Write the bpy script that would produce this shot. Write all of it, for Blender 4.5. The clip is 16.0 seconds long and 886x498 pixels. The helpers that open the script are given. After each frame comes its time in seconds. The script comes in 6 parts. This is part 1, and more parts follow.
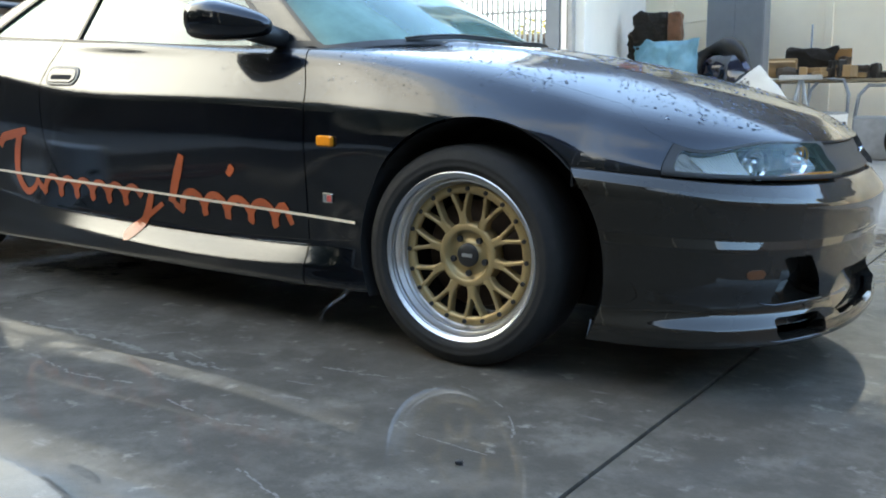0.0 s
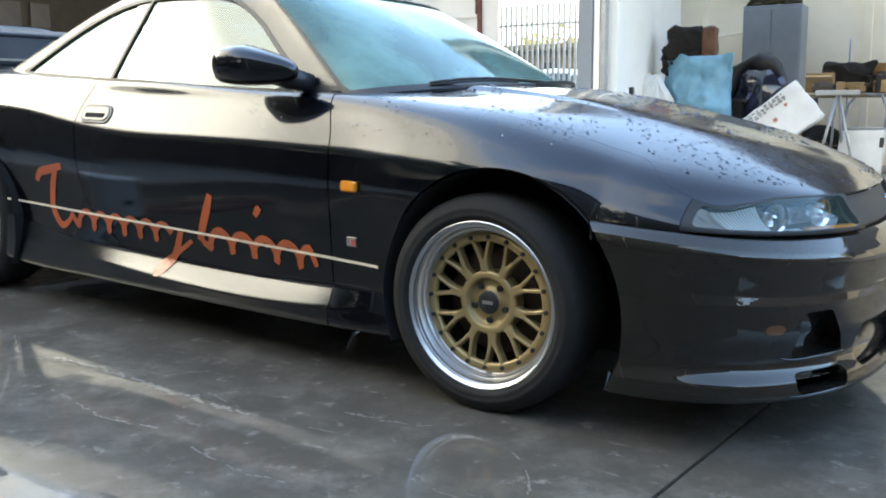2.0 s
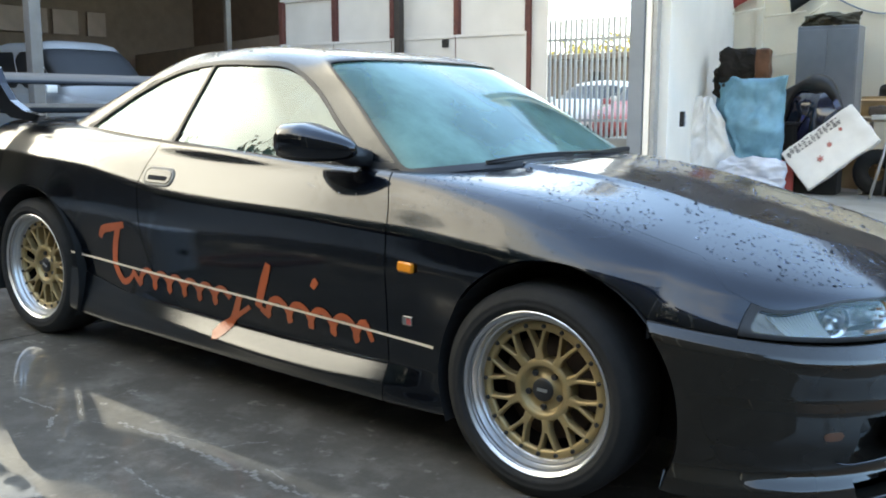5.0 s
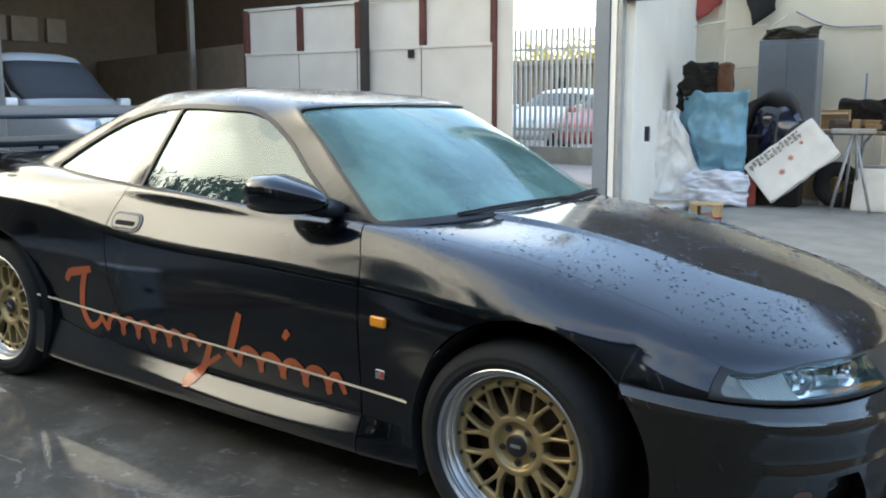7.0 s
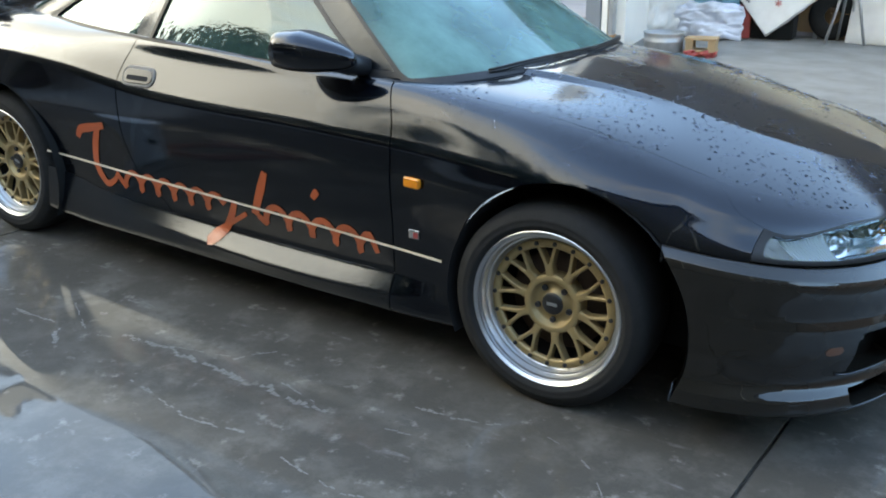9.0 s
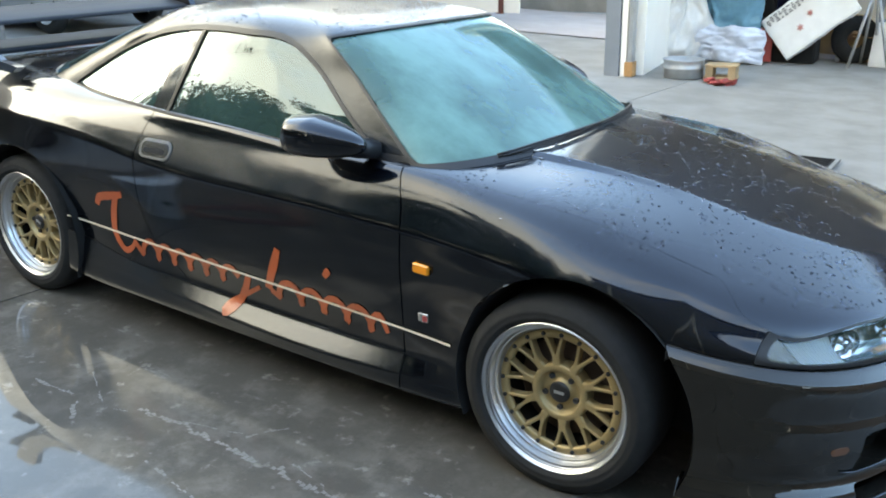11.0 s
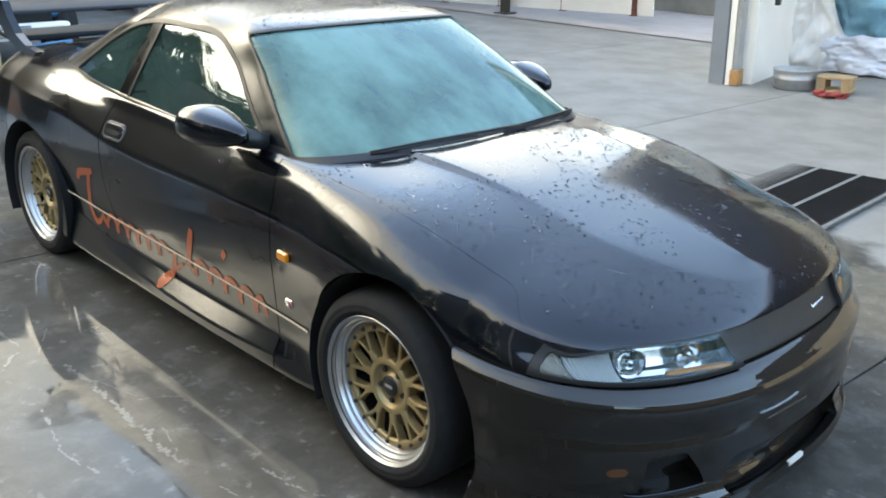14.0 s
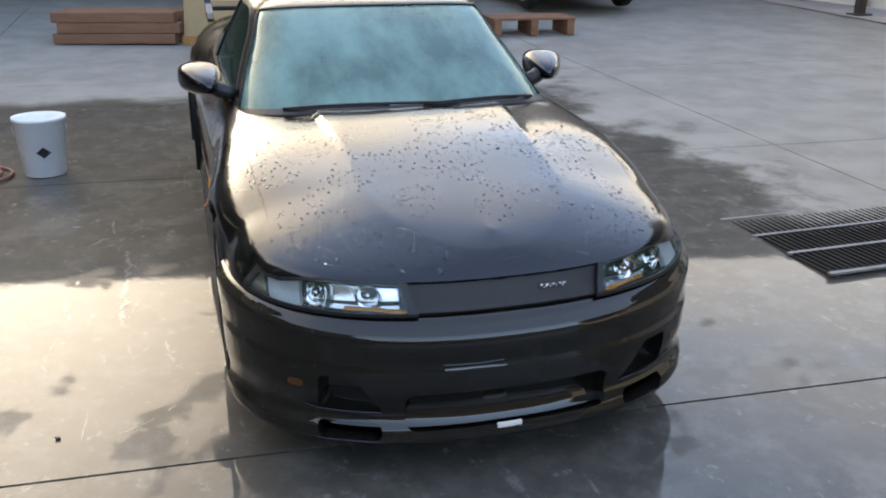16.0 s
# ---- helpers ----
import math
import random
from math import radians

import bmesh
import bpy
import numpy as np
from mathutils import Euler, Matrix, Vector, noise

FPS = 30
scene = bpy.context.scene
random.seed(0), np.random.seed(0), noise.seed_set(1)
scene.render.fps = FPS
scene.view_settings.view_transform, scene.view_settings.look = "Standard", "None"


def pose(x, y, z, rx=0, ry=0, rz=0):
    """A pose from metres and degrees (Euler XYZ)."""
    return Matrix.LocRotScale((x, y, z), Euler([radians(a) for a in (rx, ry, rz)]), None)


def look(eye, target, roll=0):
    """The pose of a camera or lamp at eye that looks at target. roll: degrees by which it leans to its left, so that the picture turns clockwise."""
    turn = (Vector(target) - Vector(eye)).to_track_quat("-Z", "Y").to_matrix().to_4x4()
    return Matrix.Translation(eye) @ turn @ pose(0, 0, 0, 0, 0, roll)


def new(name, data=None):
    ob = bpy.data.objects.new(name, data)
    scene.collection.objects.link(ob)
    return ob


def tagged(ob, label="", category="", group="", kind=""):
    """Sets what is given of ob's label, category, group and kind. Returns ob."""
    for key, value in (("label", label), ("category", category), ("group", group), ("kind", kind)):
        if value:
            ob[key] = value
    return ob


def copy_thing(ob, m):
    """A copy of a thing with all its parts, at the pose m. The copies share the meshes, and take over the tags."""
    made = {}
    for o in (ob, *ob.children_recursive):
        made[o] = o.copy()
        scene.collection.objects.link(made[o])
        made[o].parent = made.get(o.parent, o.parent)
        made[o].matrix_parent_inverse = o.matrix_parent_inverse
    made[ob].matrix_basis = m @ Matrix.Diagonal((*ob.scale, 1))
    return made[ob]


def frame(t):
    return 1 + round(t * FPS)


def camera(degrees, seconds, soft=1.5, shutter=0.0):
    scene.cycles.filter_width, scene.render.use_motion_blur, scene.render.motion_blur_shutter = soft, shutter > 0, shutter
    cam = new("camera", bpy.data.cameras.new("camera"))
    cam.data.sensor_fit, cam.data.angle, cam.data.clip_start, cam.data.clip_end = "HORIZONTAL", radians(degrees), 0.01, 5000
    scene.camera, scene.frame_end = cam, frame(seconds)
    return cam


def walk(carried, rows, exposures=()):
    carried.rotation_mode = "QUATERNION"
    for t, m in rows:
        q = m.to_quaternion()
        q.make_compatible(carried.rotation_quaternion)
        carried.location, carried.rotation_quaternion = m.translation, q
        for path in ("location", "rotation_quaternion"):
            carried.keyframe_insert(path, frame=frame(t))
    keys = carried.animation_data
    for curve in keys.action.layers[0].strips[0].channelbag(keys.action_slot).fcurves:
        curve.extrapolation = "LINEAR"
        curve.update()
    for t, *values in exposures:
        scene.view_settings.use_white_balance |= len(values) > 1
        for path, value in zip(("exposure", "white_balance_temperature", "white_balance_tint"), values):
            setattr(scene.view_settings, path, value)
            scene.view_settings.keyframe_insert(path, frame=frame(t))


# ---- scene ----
LENS = 51.26
PATH = [
    (0, (1.314, -3.053, 0.798), (0.278, -1.378, 0.448), 1.10),
    (0.5, (1.330, -3.030, 0.816), (0.281, -1.362, 0.474), 1.10),
    (1, (1.346, -3.014, 0.875), (0.278, -1.357, 0.538), 1.10),
    (1.5, (1.350, -3.023, 0.900), (0.263, -1.378, 0.562), 1.20),
    (2, (1.348, -3.037, 0.926), (0.248, -1.402, 0.584), 1.10),
    (2.5, (1.343, -3.034, 0.965), (0.229, -1.408, 0.625), 1.30),
    (3, (1.343, -3.042, 1.004), (0.215, -1.426, 0.661), 1.20),
    (3.5, (1.339, -3.044, 1.045), (0.199, -1.438, 0.698), 1.10),
    (4, (1.325, -3.050, 1.096), (0.173, -1.452, 0.751), 1.30),
    (6.5, (1.286, -3.050, 1.304), (0.088, -1.486, 0.957), 1.30),
    (7, (1.275, -3.048, 1.349), (0.157, -1.425, 1.008), 1.40),
    (7.5, (1.255, -3.056, 1.359), (0.198, -1.393, 1.020), 1.30),
    (8, (1.204, -3.104, 1.366), (0.169, -1.472, 0.852), 1.30),
    (8.5, (1.153, -3.134, 1.367), (0.146, -1.547, 0.684), 1.30),
    (9, (1.101, -3.123, 1.429), (0.086, -1.544, 0.738), 1.24),
    (9.5, (1.094, -3.086, 1.502), (0.065, -1.513, 0.819), 1.17),
    (10, (1.098, -3.046, 1.607), (0.052, -1.485, 0.922), 0.91),
    (12.5, (1.112, -3.059, 1.706), (0.025, -1.524, 1.026), 0.95),
    (13, (1.243, -2.972, 1.708), (-0.046, -1.606, 1.020), 1.16),
    (13.5, (1.554, -2.747, 1.723), (0.232, -1.417, 1.029), 1.19),
    (14, (1.947, -2.446, 1.722), (0.597, -1.144, 1.028), 1.08),
    (14.5, (2.373, -2.104, 1.713), (0.883, -0.968, 1.013), 1.15),
    (15, (2.786, -1.697, 1.721), (1.118, -0.852, 1.010), 0.40),
    (15.5, (3.095, -1.341, 1.732), (1.316, -0.776, 1.014), 0.78),
    (16, (3.374, -0.969, 1.792), (1.590, -0.431, 1.067), 0.76),
]
EXPOSURES = [(0.0, 0.23, 11366, 9), (1.0, 0.32, 11704, 11), (3.0, 0.25, 12271, 11), (4.0, 0.19, 12384, 10), (6.5, 0.0, 12571, 11), (7.5, -0.15, 12571, 11), (8.0, -0.16, 11666, 8), (8.5, -0.21, 11324, 9), (9.0, 0.1, 11551, 9),
             (10.0, 0.36, 12004, 8), (12.5, 0.41, 13321, 11), (14.0, 0.19, 13424, 12), (14.5, 0.19, 13764, 12), (15.0, 0.09, 13929, 13), (15.5, 0.08, 15649, 27), (16.0, -0.26, 14770, 20)]
# The yard falls gently towards the drain: S lays the yard's own frame (x along the parked car) into the level world.
S = pose(0, 0, 0, 0, 1.8, 0)
cam = camera(LENS, 16.0, soft=1.9)
walk(cam, [(t, S @ look(eye, target, roll)) for t, eye, target, roll in PATH],
     exposures=EXPOSURES)


def W(x, y, z=0.0):
    return S @ Vector((x, y, z))


# ---- light ----
world = bpy.data.worlds.new("sky")
scene.world = world
world.use_nodes = True
wn, wl = world.node_tree.nodes, world.node_tree.links
for n in list(wn):
    wn.remove(n)
w_out, w_bg = wn.new("ShaderNodeOutputWorld"), wn.new("ShaderNodeBackground")
sky = wn.new("ShaderNodeTexSky")
sky.sky_type, sky.sun_disc = "NISHITA", False
sky.sun_elevation, sky.sun_rotation = radians(25), radians(-108)
sky.air_density, sky.dust_density, sky.ozone_density = 1.0, 1.0, 3.0
w_co, w_map = wn.new("ShaderNodeTexCoord"), wn.new("ShaderNodeMapping")
w_map.inputs["Scale"].default_value = (1.0, 1.0, 2.2)
w_noise = wn.new("ShaderNodeTexNoise")
w_noise.inputs["Scale"].default_value, w_noise.inputs["Detail"].default_value = 1.9, 5
w_noise.inputs["Roughness"].default_value = 0.5
w_ramp = wn.new("ShaderNodeValToRGB")
w_ramp.color_ramp.elements[0].position, w_ramp.color_ramp.elements[1].position = 0.16, 0.60
w_ramp.color_ramp.interpolation = "EASE"
w_ramp.color_ramp.elements[0].color = (0.06, 0.06, 0.06, 1)
# the cloud lies thick towards the sun and the horizon and opens to blue overhead
w_dot, w_add, w_half = wn.new("ShaderNodeVectorMath"), wn.new("ShaderNodeMath"), wn.new("ShaderNodeMath")
w_dot.operation, w_add.operation, w_half.operation = "DOT_PRODUCT", "ADD", "MULTIPLY_ADD"
w_dot.inputs[1].default_value = (-0.34, -0.25, -0.72)
w_half.inputs[1].default_value, w_half.inputs[2].default_value = 0.9, 0.19
w_mix = wn.new("ShaderNodeMix")
w_mix.data_type = "RGBA"
# the cloud shines where the sun stands behind it
w_near, w_glow, w_cloud = wn.new("ShaderNodeVectorMath"), wn.new("ShaderNodeMapRange"), wn.new("ShaderNodeVectorMath")
w_near.operation, w_cloud.operation = "DOT_PRODUCT", "SCALE"
w_near.inputs[1].default_value = (-0.862, -0.280, 0.423)
w_glow.interpolation_type = "SMOOTHSTEP"
w_glow.inputs["From Min"].default_value, w_glow.inputs["From Max"].default_value = 0.93, 1.0
w_glow.inputs["To Min"].default_value, w_glow.inputs["To Max"].default_value = 0.95, 2.6
w_cloud.inputs[0].default_value = (21.8, 27.0, 33.6)
wl.new(w_co.outputs["Generated"], w_near.inputs[0])
wl.new(w_near.outputs["Value"], w_glow.inputs["Value"])
wl.new(w_glow.outputs["Result"], w_cloud.inputs["Scale"])
wl.new(w_cloud.outputs["Vector"], w_mix.inputs[7])
wl.new(w_co.outputs["Generated"], w_map.inputs["Vector"])
wl.new(w_map.outputs["Vector"], w_noise.inputs["Vector"])
wl.new(w_co.outputs["Generated"], w_dot.inputs[0])
wl.new(w_noise.outputs["Fac"], w_half.inputs[0])
wl.new(w_half.outputs["Value"], w_add.inputs[0])
wl.new(w_dot.outputs["Value"], w_add.inputs[1])
wl.new(w_add.outputs["Value"], w_ramp.inputs["Fac"])
wl.new(w_ramp.outputs["Color"], w_mix.inputs[0])
w_gain = wn.new("ShaderNodeVectorMath")
w_gain.operation = "MULTIPLY"
w_gain.inputs[1].default_value = (5.4, 8.0, 10.6)
wl.new(sky.outputs["Color"], w_gain.inputs[0])
wl.new(w_gain.outputs["Vector"], w_mix.inputs[6])
wl.new(w_mix.outputs[2], w_bg.inputs["Color"])
w_bg.inputs["Strength"].default_value = 0.15
wl.new(w_bg.outputs["Background"], w_out.inputs["Surface"])

sun = new("sun", bpy.data.lights.new("sun", "SUN"))
sun.data.energy, sun.data.angle, sun.data.color = 0.6, radians(50), (0.93, 0.95, 0.95)
sun.matrix_world = look((0, 0, 0), (8.62, 2.80, -4.23))


# ---- materials ----
def mat(name, colour, rough=0.5, metal=0.0, scale=8.0, vary=0.15, bump=0.0, bump_scale=60.0, coat=0.0, spec=0.5, rvary=0.0, stretch=(1, 1, 1)):
    """A surface with colour varied at two scales and fine relief."""
    m = bpy.data.materials.new(name)
    m.use_nodes = True
    n, l = m.node_tree.nodes, m.node_tree.links
    b = n["Principled BSDF"]
    b.inputs["Roughness"].default_value, b.inputs["Metallic"].default_value = rough, metal
    b.inputs["Coat Weight"].default_value, b.inputs["Coat Roughness"].default_value, b.inputs["Coat IOR"].default_value = coat, 0.025, 1.55
    b.inputs["Specular IOR Level"].default_value = spec
    co = n.new("ShaderNodeTexCoord")
    mp = n.new("ShaderNodeMapping")
    mp.inputs["Scale"].default_value = stretch
    l.new(co.outputs["Object"], mp.inputs["Vector"])
    t1, t2 = n.new("ShaderNodeTexNoise"), n.new("ShaderNodeTexNoise")
    t1.inputs["Scale"].default_value, t1.inputs["Detail"].default_value = scale, 6
    t2.inputs["Scale"].default_value, t2.inputs["Detail"].default_value = scale * 0.17, 3
    add = n.new("ShaderNodeMath")
    add.operation = "ADD"
    mr = n.new("ShaderNodeMapRange")
    mr.inputs["From Min"].default_value, mr.inputs["From Max"].default_value = 0.6, 1.4
    mr.inputs["To Min"].default_value, mr.inputs["To Max"].default_value = 1 - vary, 1 + vary
    mul = n.new("ShaderNodeVectorMath")
    mul.operation = "SCALE"
    mul.inputs[0].default_value = colour
    for t in (t1, t2):
        l.new(mp.outputs["Vector"], t.inputs["Vector"])
    l.new(t1.outputs["Fac"], add.inputs[0])
    l.new(t2.outputs["Fac"], add.inputs[1])
    l.new(add.outputs["Value"], mr.inputs["Value"])
    l.new(mr.outputs["Result"], mul.inputs["Scale"])
    l.new(mul.outputs["Vector"], b.inputs["Base Color"])
    if rvary:
        rr = n.new("ShaderNodeMapRange")
        rr.inputs["From Min"].default_value, rr.inputs["From Max"].default_value = 0.3, 0.7
        rr.inputs["To Min"].default_value, rr.inputs["To Max"].default_value = max(rough - rvary, 0.0), rough + rvary
        l.new(t1.outputs["Fac"], rr.inputs["Value"])
        l.new(rr.outputs["Result"], b.inputs["Roughness"])
    if bump:
        t3, bp = n.new("ShaderNodeTexNoise"), n.new("ShaderNodeBump")
        t3.inputs["Scale"].default_value, t3.inputs["Detail"].default_value = bump_scale, 4
        bp.inputs["Strength"].default_value, bp.inputs["Distance"].default_value = bump, 0.01
        l.new(mp.outputs["Vector"], t3.inputs["Vector"])
        l.new(t3.outputs["Fac"], bp.inputs["Height"])
        l.new(bp.outputs["Normal"], b.inputs["Normal"])
        if coat:
            l.new(bp.outputs["Normal"], b.inputs["Coat Normal"])
    return m


PAINT = mat("dark_blue_paint", (0.0045, 0.0082, 0.0145), 0.30, 0.9, 3.0, 0.15, coat=1.0, spec=0.05, rvary=0.05, bump=0.010, bump_scale=210)
# hood: dew relief, plus a little sky sheen put into the brighter base
PAINT_DEW_SHEEN = mat("dewy_sheen_blue_paint", (0.0050, 0.0092, 0.0160), 0.30, 0.9, 3.0, 0.15, coat=1.0, spec=0.05, rvary=0.06, bump=0.018, bump_scale=190)
PAINT_DEW_SHEEN.node_tree.nodes["Principled BSDF"].inputs["Coat Roughness"].default_value = 0.05
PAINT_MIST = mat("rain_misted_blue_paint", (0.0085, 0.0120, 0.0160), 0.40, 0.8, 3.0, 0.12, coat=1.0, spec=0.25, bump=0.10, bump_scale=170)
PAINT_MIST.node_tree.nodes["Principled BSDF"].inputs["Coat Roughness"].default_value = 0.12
# bumper: brown reflections of the yard and lens veil put into the base colour
PAINT_BROWN_REFLECTION = mat("dark_paint_brown_reflection", (0.0108, 0.0090, 0.0068), 0.50, 0.2, 5.0, 0.3, coat=1.0, spec=0.1, rvary=0.06, bump=0.10, bump_scale=9)
WINGDULL = mat("dull_wing_paint", (0.016, 0.018, 0.022), 0.5, 0.0, 9, 0.2, spec=0.2)
GRILLE = mat("dark_grille_plastic", (0.012, 0.010, 0.009), 0.5, 0.0, 25, 0.3, bump=0.06)
RUBBER = mat("tyre_rubber", (0.018, 0.018, 0.018), 0.8, 0, 30, 0.25, bump=0.15, spec=0.25)
BLACK = mat("black_plastic", (0.012, 0.012, 0.013), 0.45, 0, 40, 0.2, bump=0.08)
# near-black for dark things; in barrel, recess and pit it stands for shade
DARK = mat("black_and_cavity_shade", (0.006, 0.006, 0.006), 0.9)
GOLD = mat("gold_wheel_paint", (0.38, 0.265, 0.13), 0.38, 0.5, 20, 0.12, rvary=0.06)
POLISH = mat("polished_aluminium", (0.58, 0.59, 0.60), 0.36, 1.0, 7, 0.10)
CHROME = mat("chrome", (0.8, 0.8, 0.8), 0.08, 1.0)
RIBBED = mat("ribbed_clear_lens", (0.72, 0.73, 0.71), 0.3, 0.0, 60, 0.08, bump=0.5, bump_scale=60, stretch=(1, 3, 0.03))
rn, rl = RIBBED.node_tree.nodes, RIBBED.node_tree.links
r_co, r_wave, r_bump = rn.new("ShaderNodeTexCoord"), rn.new("ShaderNodeTexWave"), rn.new("ShaderNodeBump")
r_wave.bands_direction = "Y"
r_wave.inputs["Scale"].default_value = 48.0
r_bump.inputs["Strength"].default_value, r_bump.inputs["Distance"].default_value = 0.9, 0.004
rl.new(r_co.outputs["Object"], r_wave.inputs["Vector"])
rl.new(r_wave.outputs["Fac"], r_bump.inputs["Height"])
rl.new(r_bump.outputs["Normal"], rn["Principled BSDF"].inputs["Normal"])
SMOKED_TIP = mat("smoked_indicator", (0.20, 0.17, 0.14), 0.25, 0.6, 40, 0.3, bump=0.3, bump_scale=40, stretch=(1, 3, 0.03))
SMOKED = mat("smoked_lamp_bowl", (0.74, 0.74, 0.71), 0.22, 1.0, 14, 0.25, bump=0.12, bump_scale=9)
AMBER = mat("amber_lens", (0.85, 0.25, 0.02), 0.2, 0, 60, 0.1, coat=0.5)
AMBER_DULL = mat("dull_amber_lens", (0.13, 0.033, 0.006), 0.35, 0, 60, 0.1, coat=0.8)
ORANGE = mat("orange_decal", (0.46, 0.085, 0.028), 0.35, 0, 9, 0.3, coat=0.3)
CREAM = mat("cream_decal", (0.80, 0.66, 0.50), 0.35, 0, 20, 0.1)
RED = mat("red_paint", (0.46, 0.07, 0.06), 0.4, 0, 10, 0.2)
WHITE = mat("white_paint", (0.90, 0.83, 0.74), 0.55, 0, 2.5, 0.06, bump=0.05)
CREAMWALL = mat("cream_wall_paint", (0.92, 0.775, 0.59), 0.7, 0, 1.8, 0.1, bump=0.08, bump_scale=25)
GREYMETAL = mat("grey_painted_steel", (0.24, 0.26, 0.28), 0.45, 0.2, 5, 0.12, bump=0.04)
RUST = mat("rusty_red_steel", (0.11, 0.032, 0.026), 0.75, 0, 14, 0.4, bump=0.2)
PANELW = mat("weathered_white_sheet", (0.58, 0.56, 0.53), 0.6, 0, 1.5, 0.14, bump=0.05)
ROOFD = mat("dark_roof_sheet", (0.035, 0.028, 0.024), 0.8, 0, 3, 0.3)
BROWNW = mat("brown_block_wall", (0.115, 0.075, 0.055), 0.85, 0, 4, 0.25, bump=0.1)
SILVER = mat("silver_car_paint", (0.54, 0.55, 0.56), 0.3, 0.5, 4, 0.06, coat=0.8)
BLUETARP = mat("blue_plastic_sheet", (0.13, 0.37, 0.49), 0.4, 0, 9, 0.25, bump=0.25, bump_scale=14)
CARD = mat("cardboard", (0.40, 0.24, 0.12), 0.85, 0, 8, 0.15, bump=0.05)
PALEFOAM = mat("white_wrapping", (0.76, 0.74, 0.71), 0.5, 0, 7, 0.1, bump=0.15, bump_scale=18)
GALV = mat("galvanised_steel", (0.45, 0.46, 0.46), 0.45, 0.7, 12, 0.2)
CHECKED = mat("brown_leather", (0.10, 0.045, 0.028), 0.6, 0, 12, 0.3, bump=0.2)
GREENERY = mat("dark_foliage", (0.035, 0.055, 0.025), 0.8, 0, 2.0, 0.5, bump=0.5, bump_scale=6)
INTERIOR = mat("grey_cloth_trim", (0.10, 0.10, 0.105), 0.85, 0, 30, 0.2)


def glass(name, tint, ior, rough, haze):
    """Car glass with a film of dew: clear where it is dry, milky where the film lies."""
    m = bpy.data.materials.new(name)
    m.use_nodes = True
    n, l = m.node_tree.nodes, m.node_tree.links
    out = n["Material Output"]
    n.remove(n["Principled BSDF"])
    tr, gl, df, m1, m2 = (n.new("ShaderNodeBsdfTransparent"), n.new("ShaderNodeBsdfGlossy"), n.new("ShaderNodeBsdfDiffuse"), n.new("ShaderNodeMixShader"), n.new("ShaderNodeMixShader"))
    fr = n.new("ShaderNodeFresnel")
    fr.inputs["IOR"].default_value = ior
    tr.inputs["Color"].default_value = (*tint, 1)
    df.inputs["Color"].default_value = (0.27, 0.60, 0.53, 1)
    gl.inputs["Roughness"].default_value = rough
    gl.inputs["Color"].default_value = (0.70, 0.81, 0.85, 1)
    co, t1, mr = n.new("ShaderNodeTexCoord"), n.new("ShaderNodeTexNoise"), n.new("ShaderNodeMapRange")
    t1.inputs["Scale"].default_value, t1.inputs["Detail"].default_value = 2.6, 7
    t1.inputs["Roughness"].default_value = 0.62
    mp = n.new("ShaderNodeMapping")
    mp.inputs["Scale"].default_value = (0.8, 1.25, 0.8)
    l.new(co.outputs["Object"], mp.inputs["Vector"])
    mr.inputs["From Min"].default_value, mr.inputs["From Max"].default_value = 0.38, 0.64
    mr.inputs["To Min"].default_value, mr.inputs["To Max"].default_value = haze * 0.52, haze * 1.08
    l.new(mp.outputs["Vector"], t1.inputs["Vector"])
    l.new(t1.outputs["Fac"], mr.inputs["Value"])
    l.new(mr.outputs["Result"], m1.inputs["Fac"])
    l.new(tr.outputs["BSDF"], m1.inputs[1])
    l.new(df.outputs["BSDF"], m1.inputs[2])
    l.new(fr.outputs["Fac"], m2.inputs["Fac"])
    l.new(m1.outputs["Shader"], m2.inputs[1])
    l.new(gl.outputs["BSDF"], m2.inputs[2])
    l.new(m2.outputs["Shader"], out.inputs["Surface"])
    return m


WINDSCREEN = glass("dewy_windscreen_glass", (0.24, 0.46, 0.40), 1.45, 0.05, 0.38)
SIDEGLASS = glass("tinted_side_glass", (0.20, 0.30, 0.28), 2.25, 0.015, 0.10)
LENS_GLASS = glass("headlamp_lens", (0.92, 0.95, 0.96), 1.42, 0.02, 0.05)


# ---- building helpers ----
def mesh_of(name, verts, faces, smooth=False, normals=None):
    me = bpy.data.meshes.new(name)
    me.from_pydata([tuple(v) for v in verts], [], [tuple(f) for f in faces])
    if smooth:
        me.polygons.foreach_set("use_smooth", [True] * len(me.polygons))
    me.update()
    if normals is not None:
        me.normals_split_custom_set_from_vertices([tuple(v) for v in normals])
    return me


def bm_mesh(name, bm, smooth=False):
    me = bpy.data.meshes.new(name)
    bm.normal_update()
    bm.to_mesh(me)
    bm.free()
    if smooth:
        me.polygons.foreach_set("use_smooth", [True] * len(me.polygons))
    return me


def part(name, data, material, parent=None, label="", m=None, smooth=False):
    """Links a bmesh or mesh as one object under a thing or a part."""
    me = data if isinstance(data, bpy.types.Mesh) else bm_mesh(name, data, smooth)
    if material and not me.materials:
        me.materials.append(material)
    ob = new(name, me)
    if parent:
        ob.parent = parent
    if m is not None:
        ob.matrix_local = m
    return tagged(ob, label)


def thing(name, m, label, category, group="", kind=""):
    e = new(name)
    e.empty_display_size = 0.1
    e.matrix_world = m
    return tagged(e, label, category, group, kind)


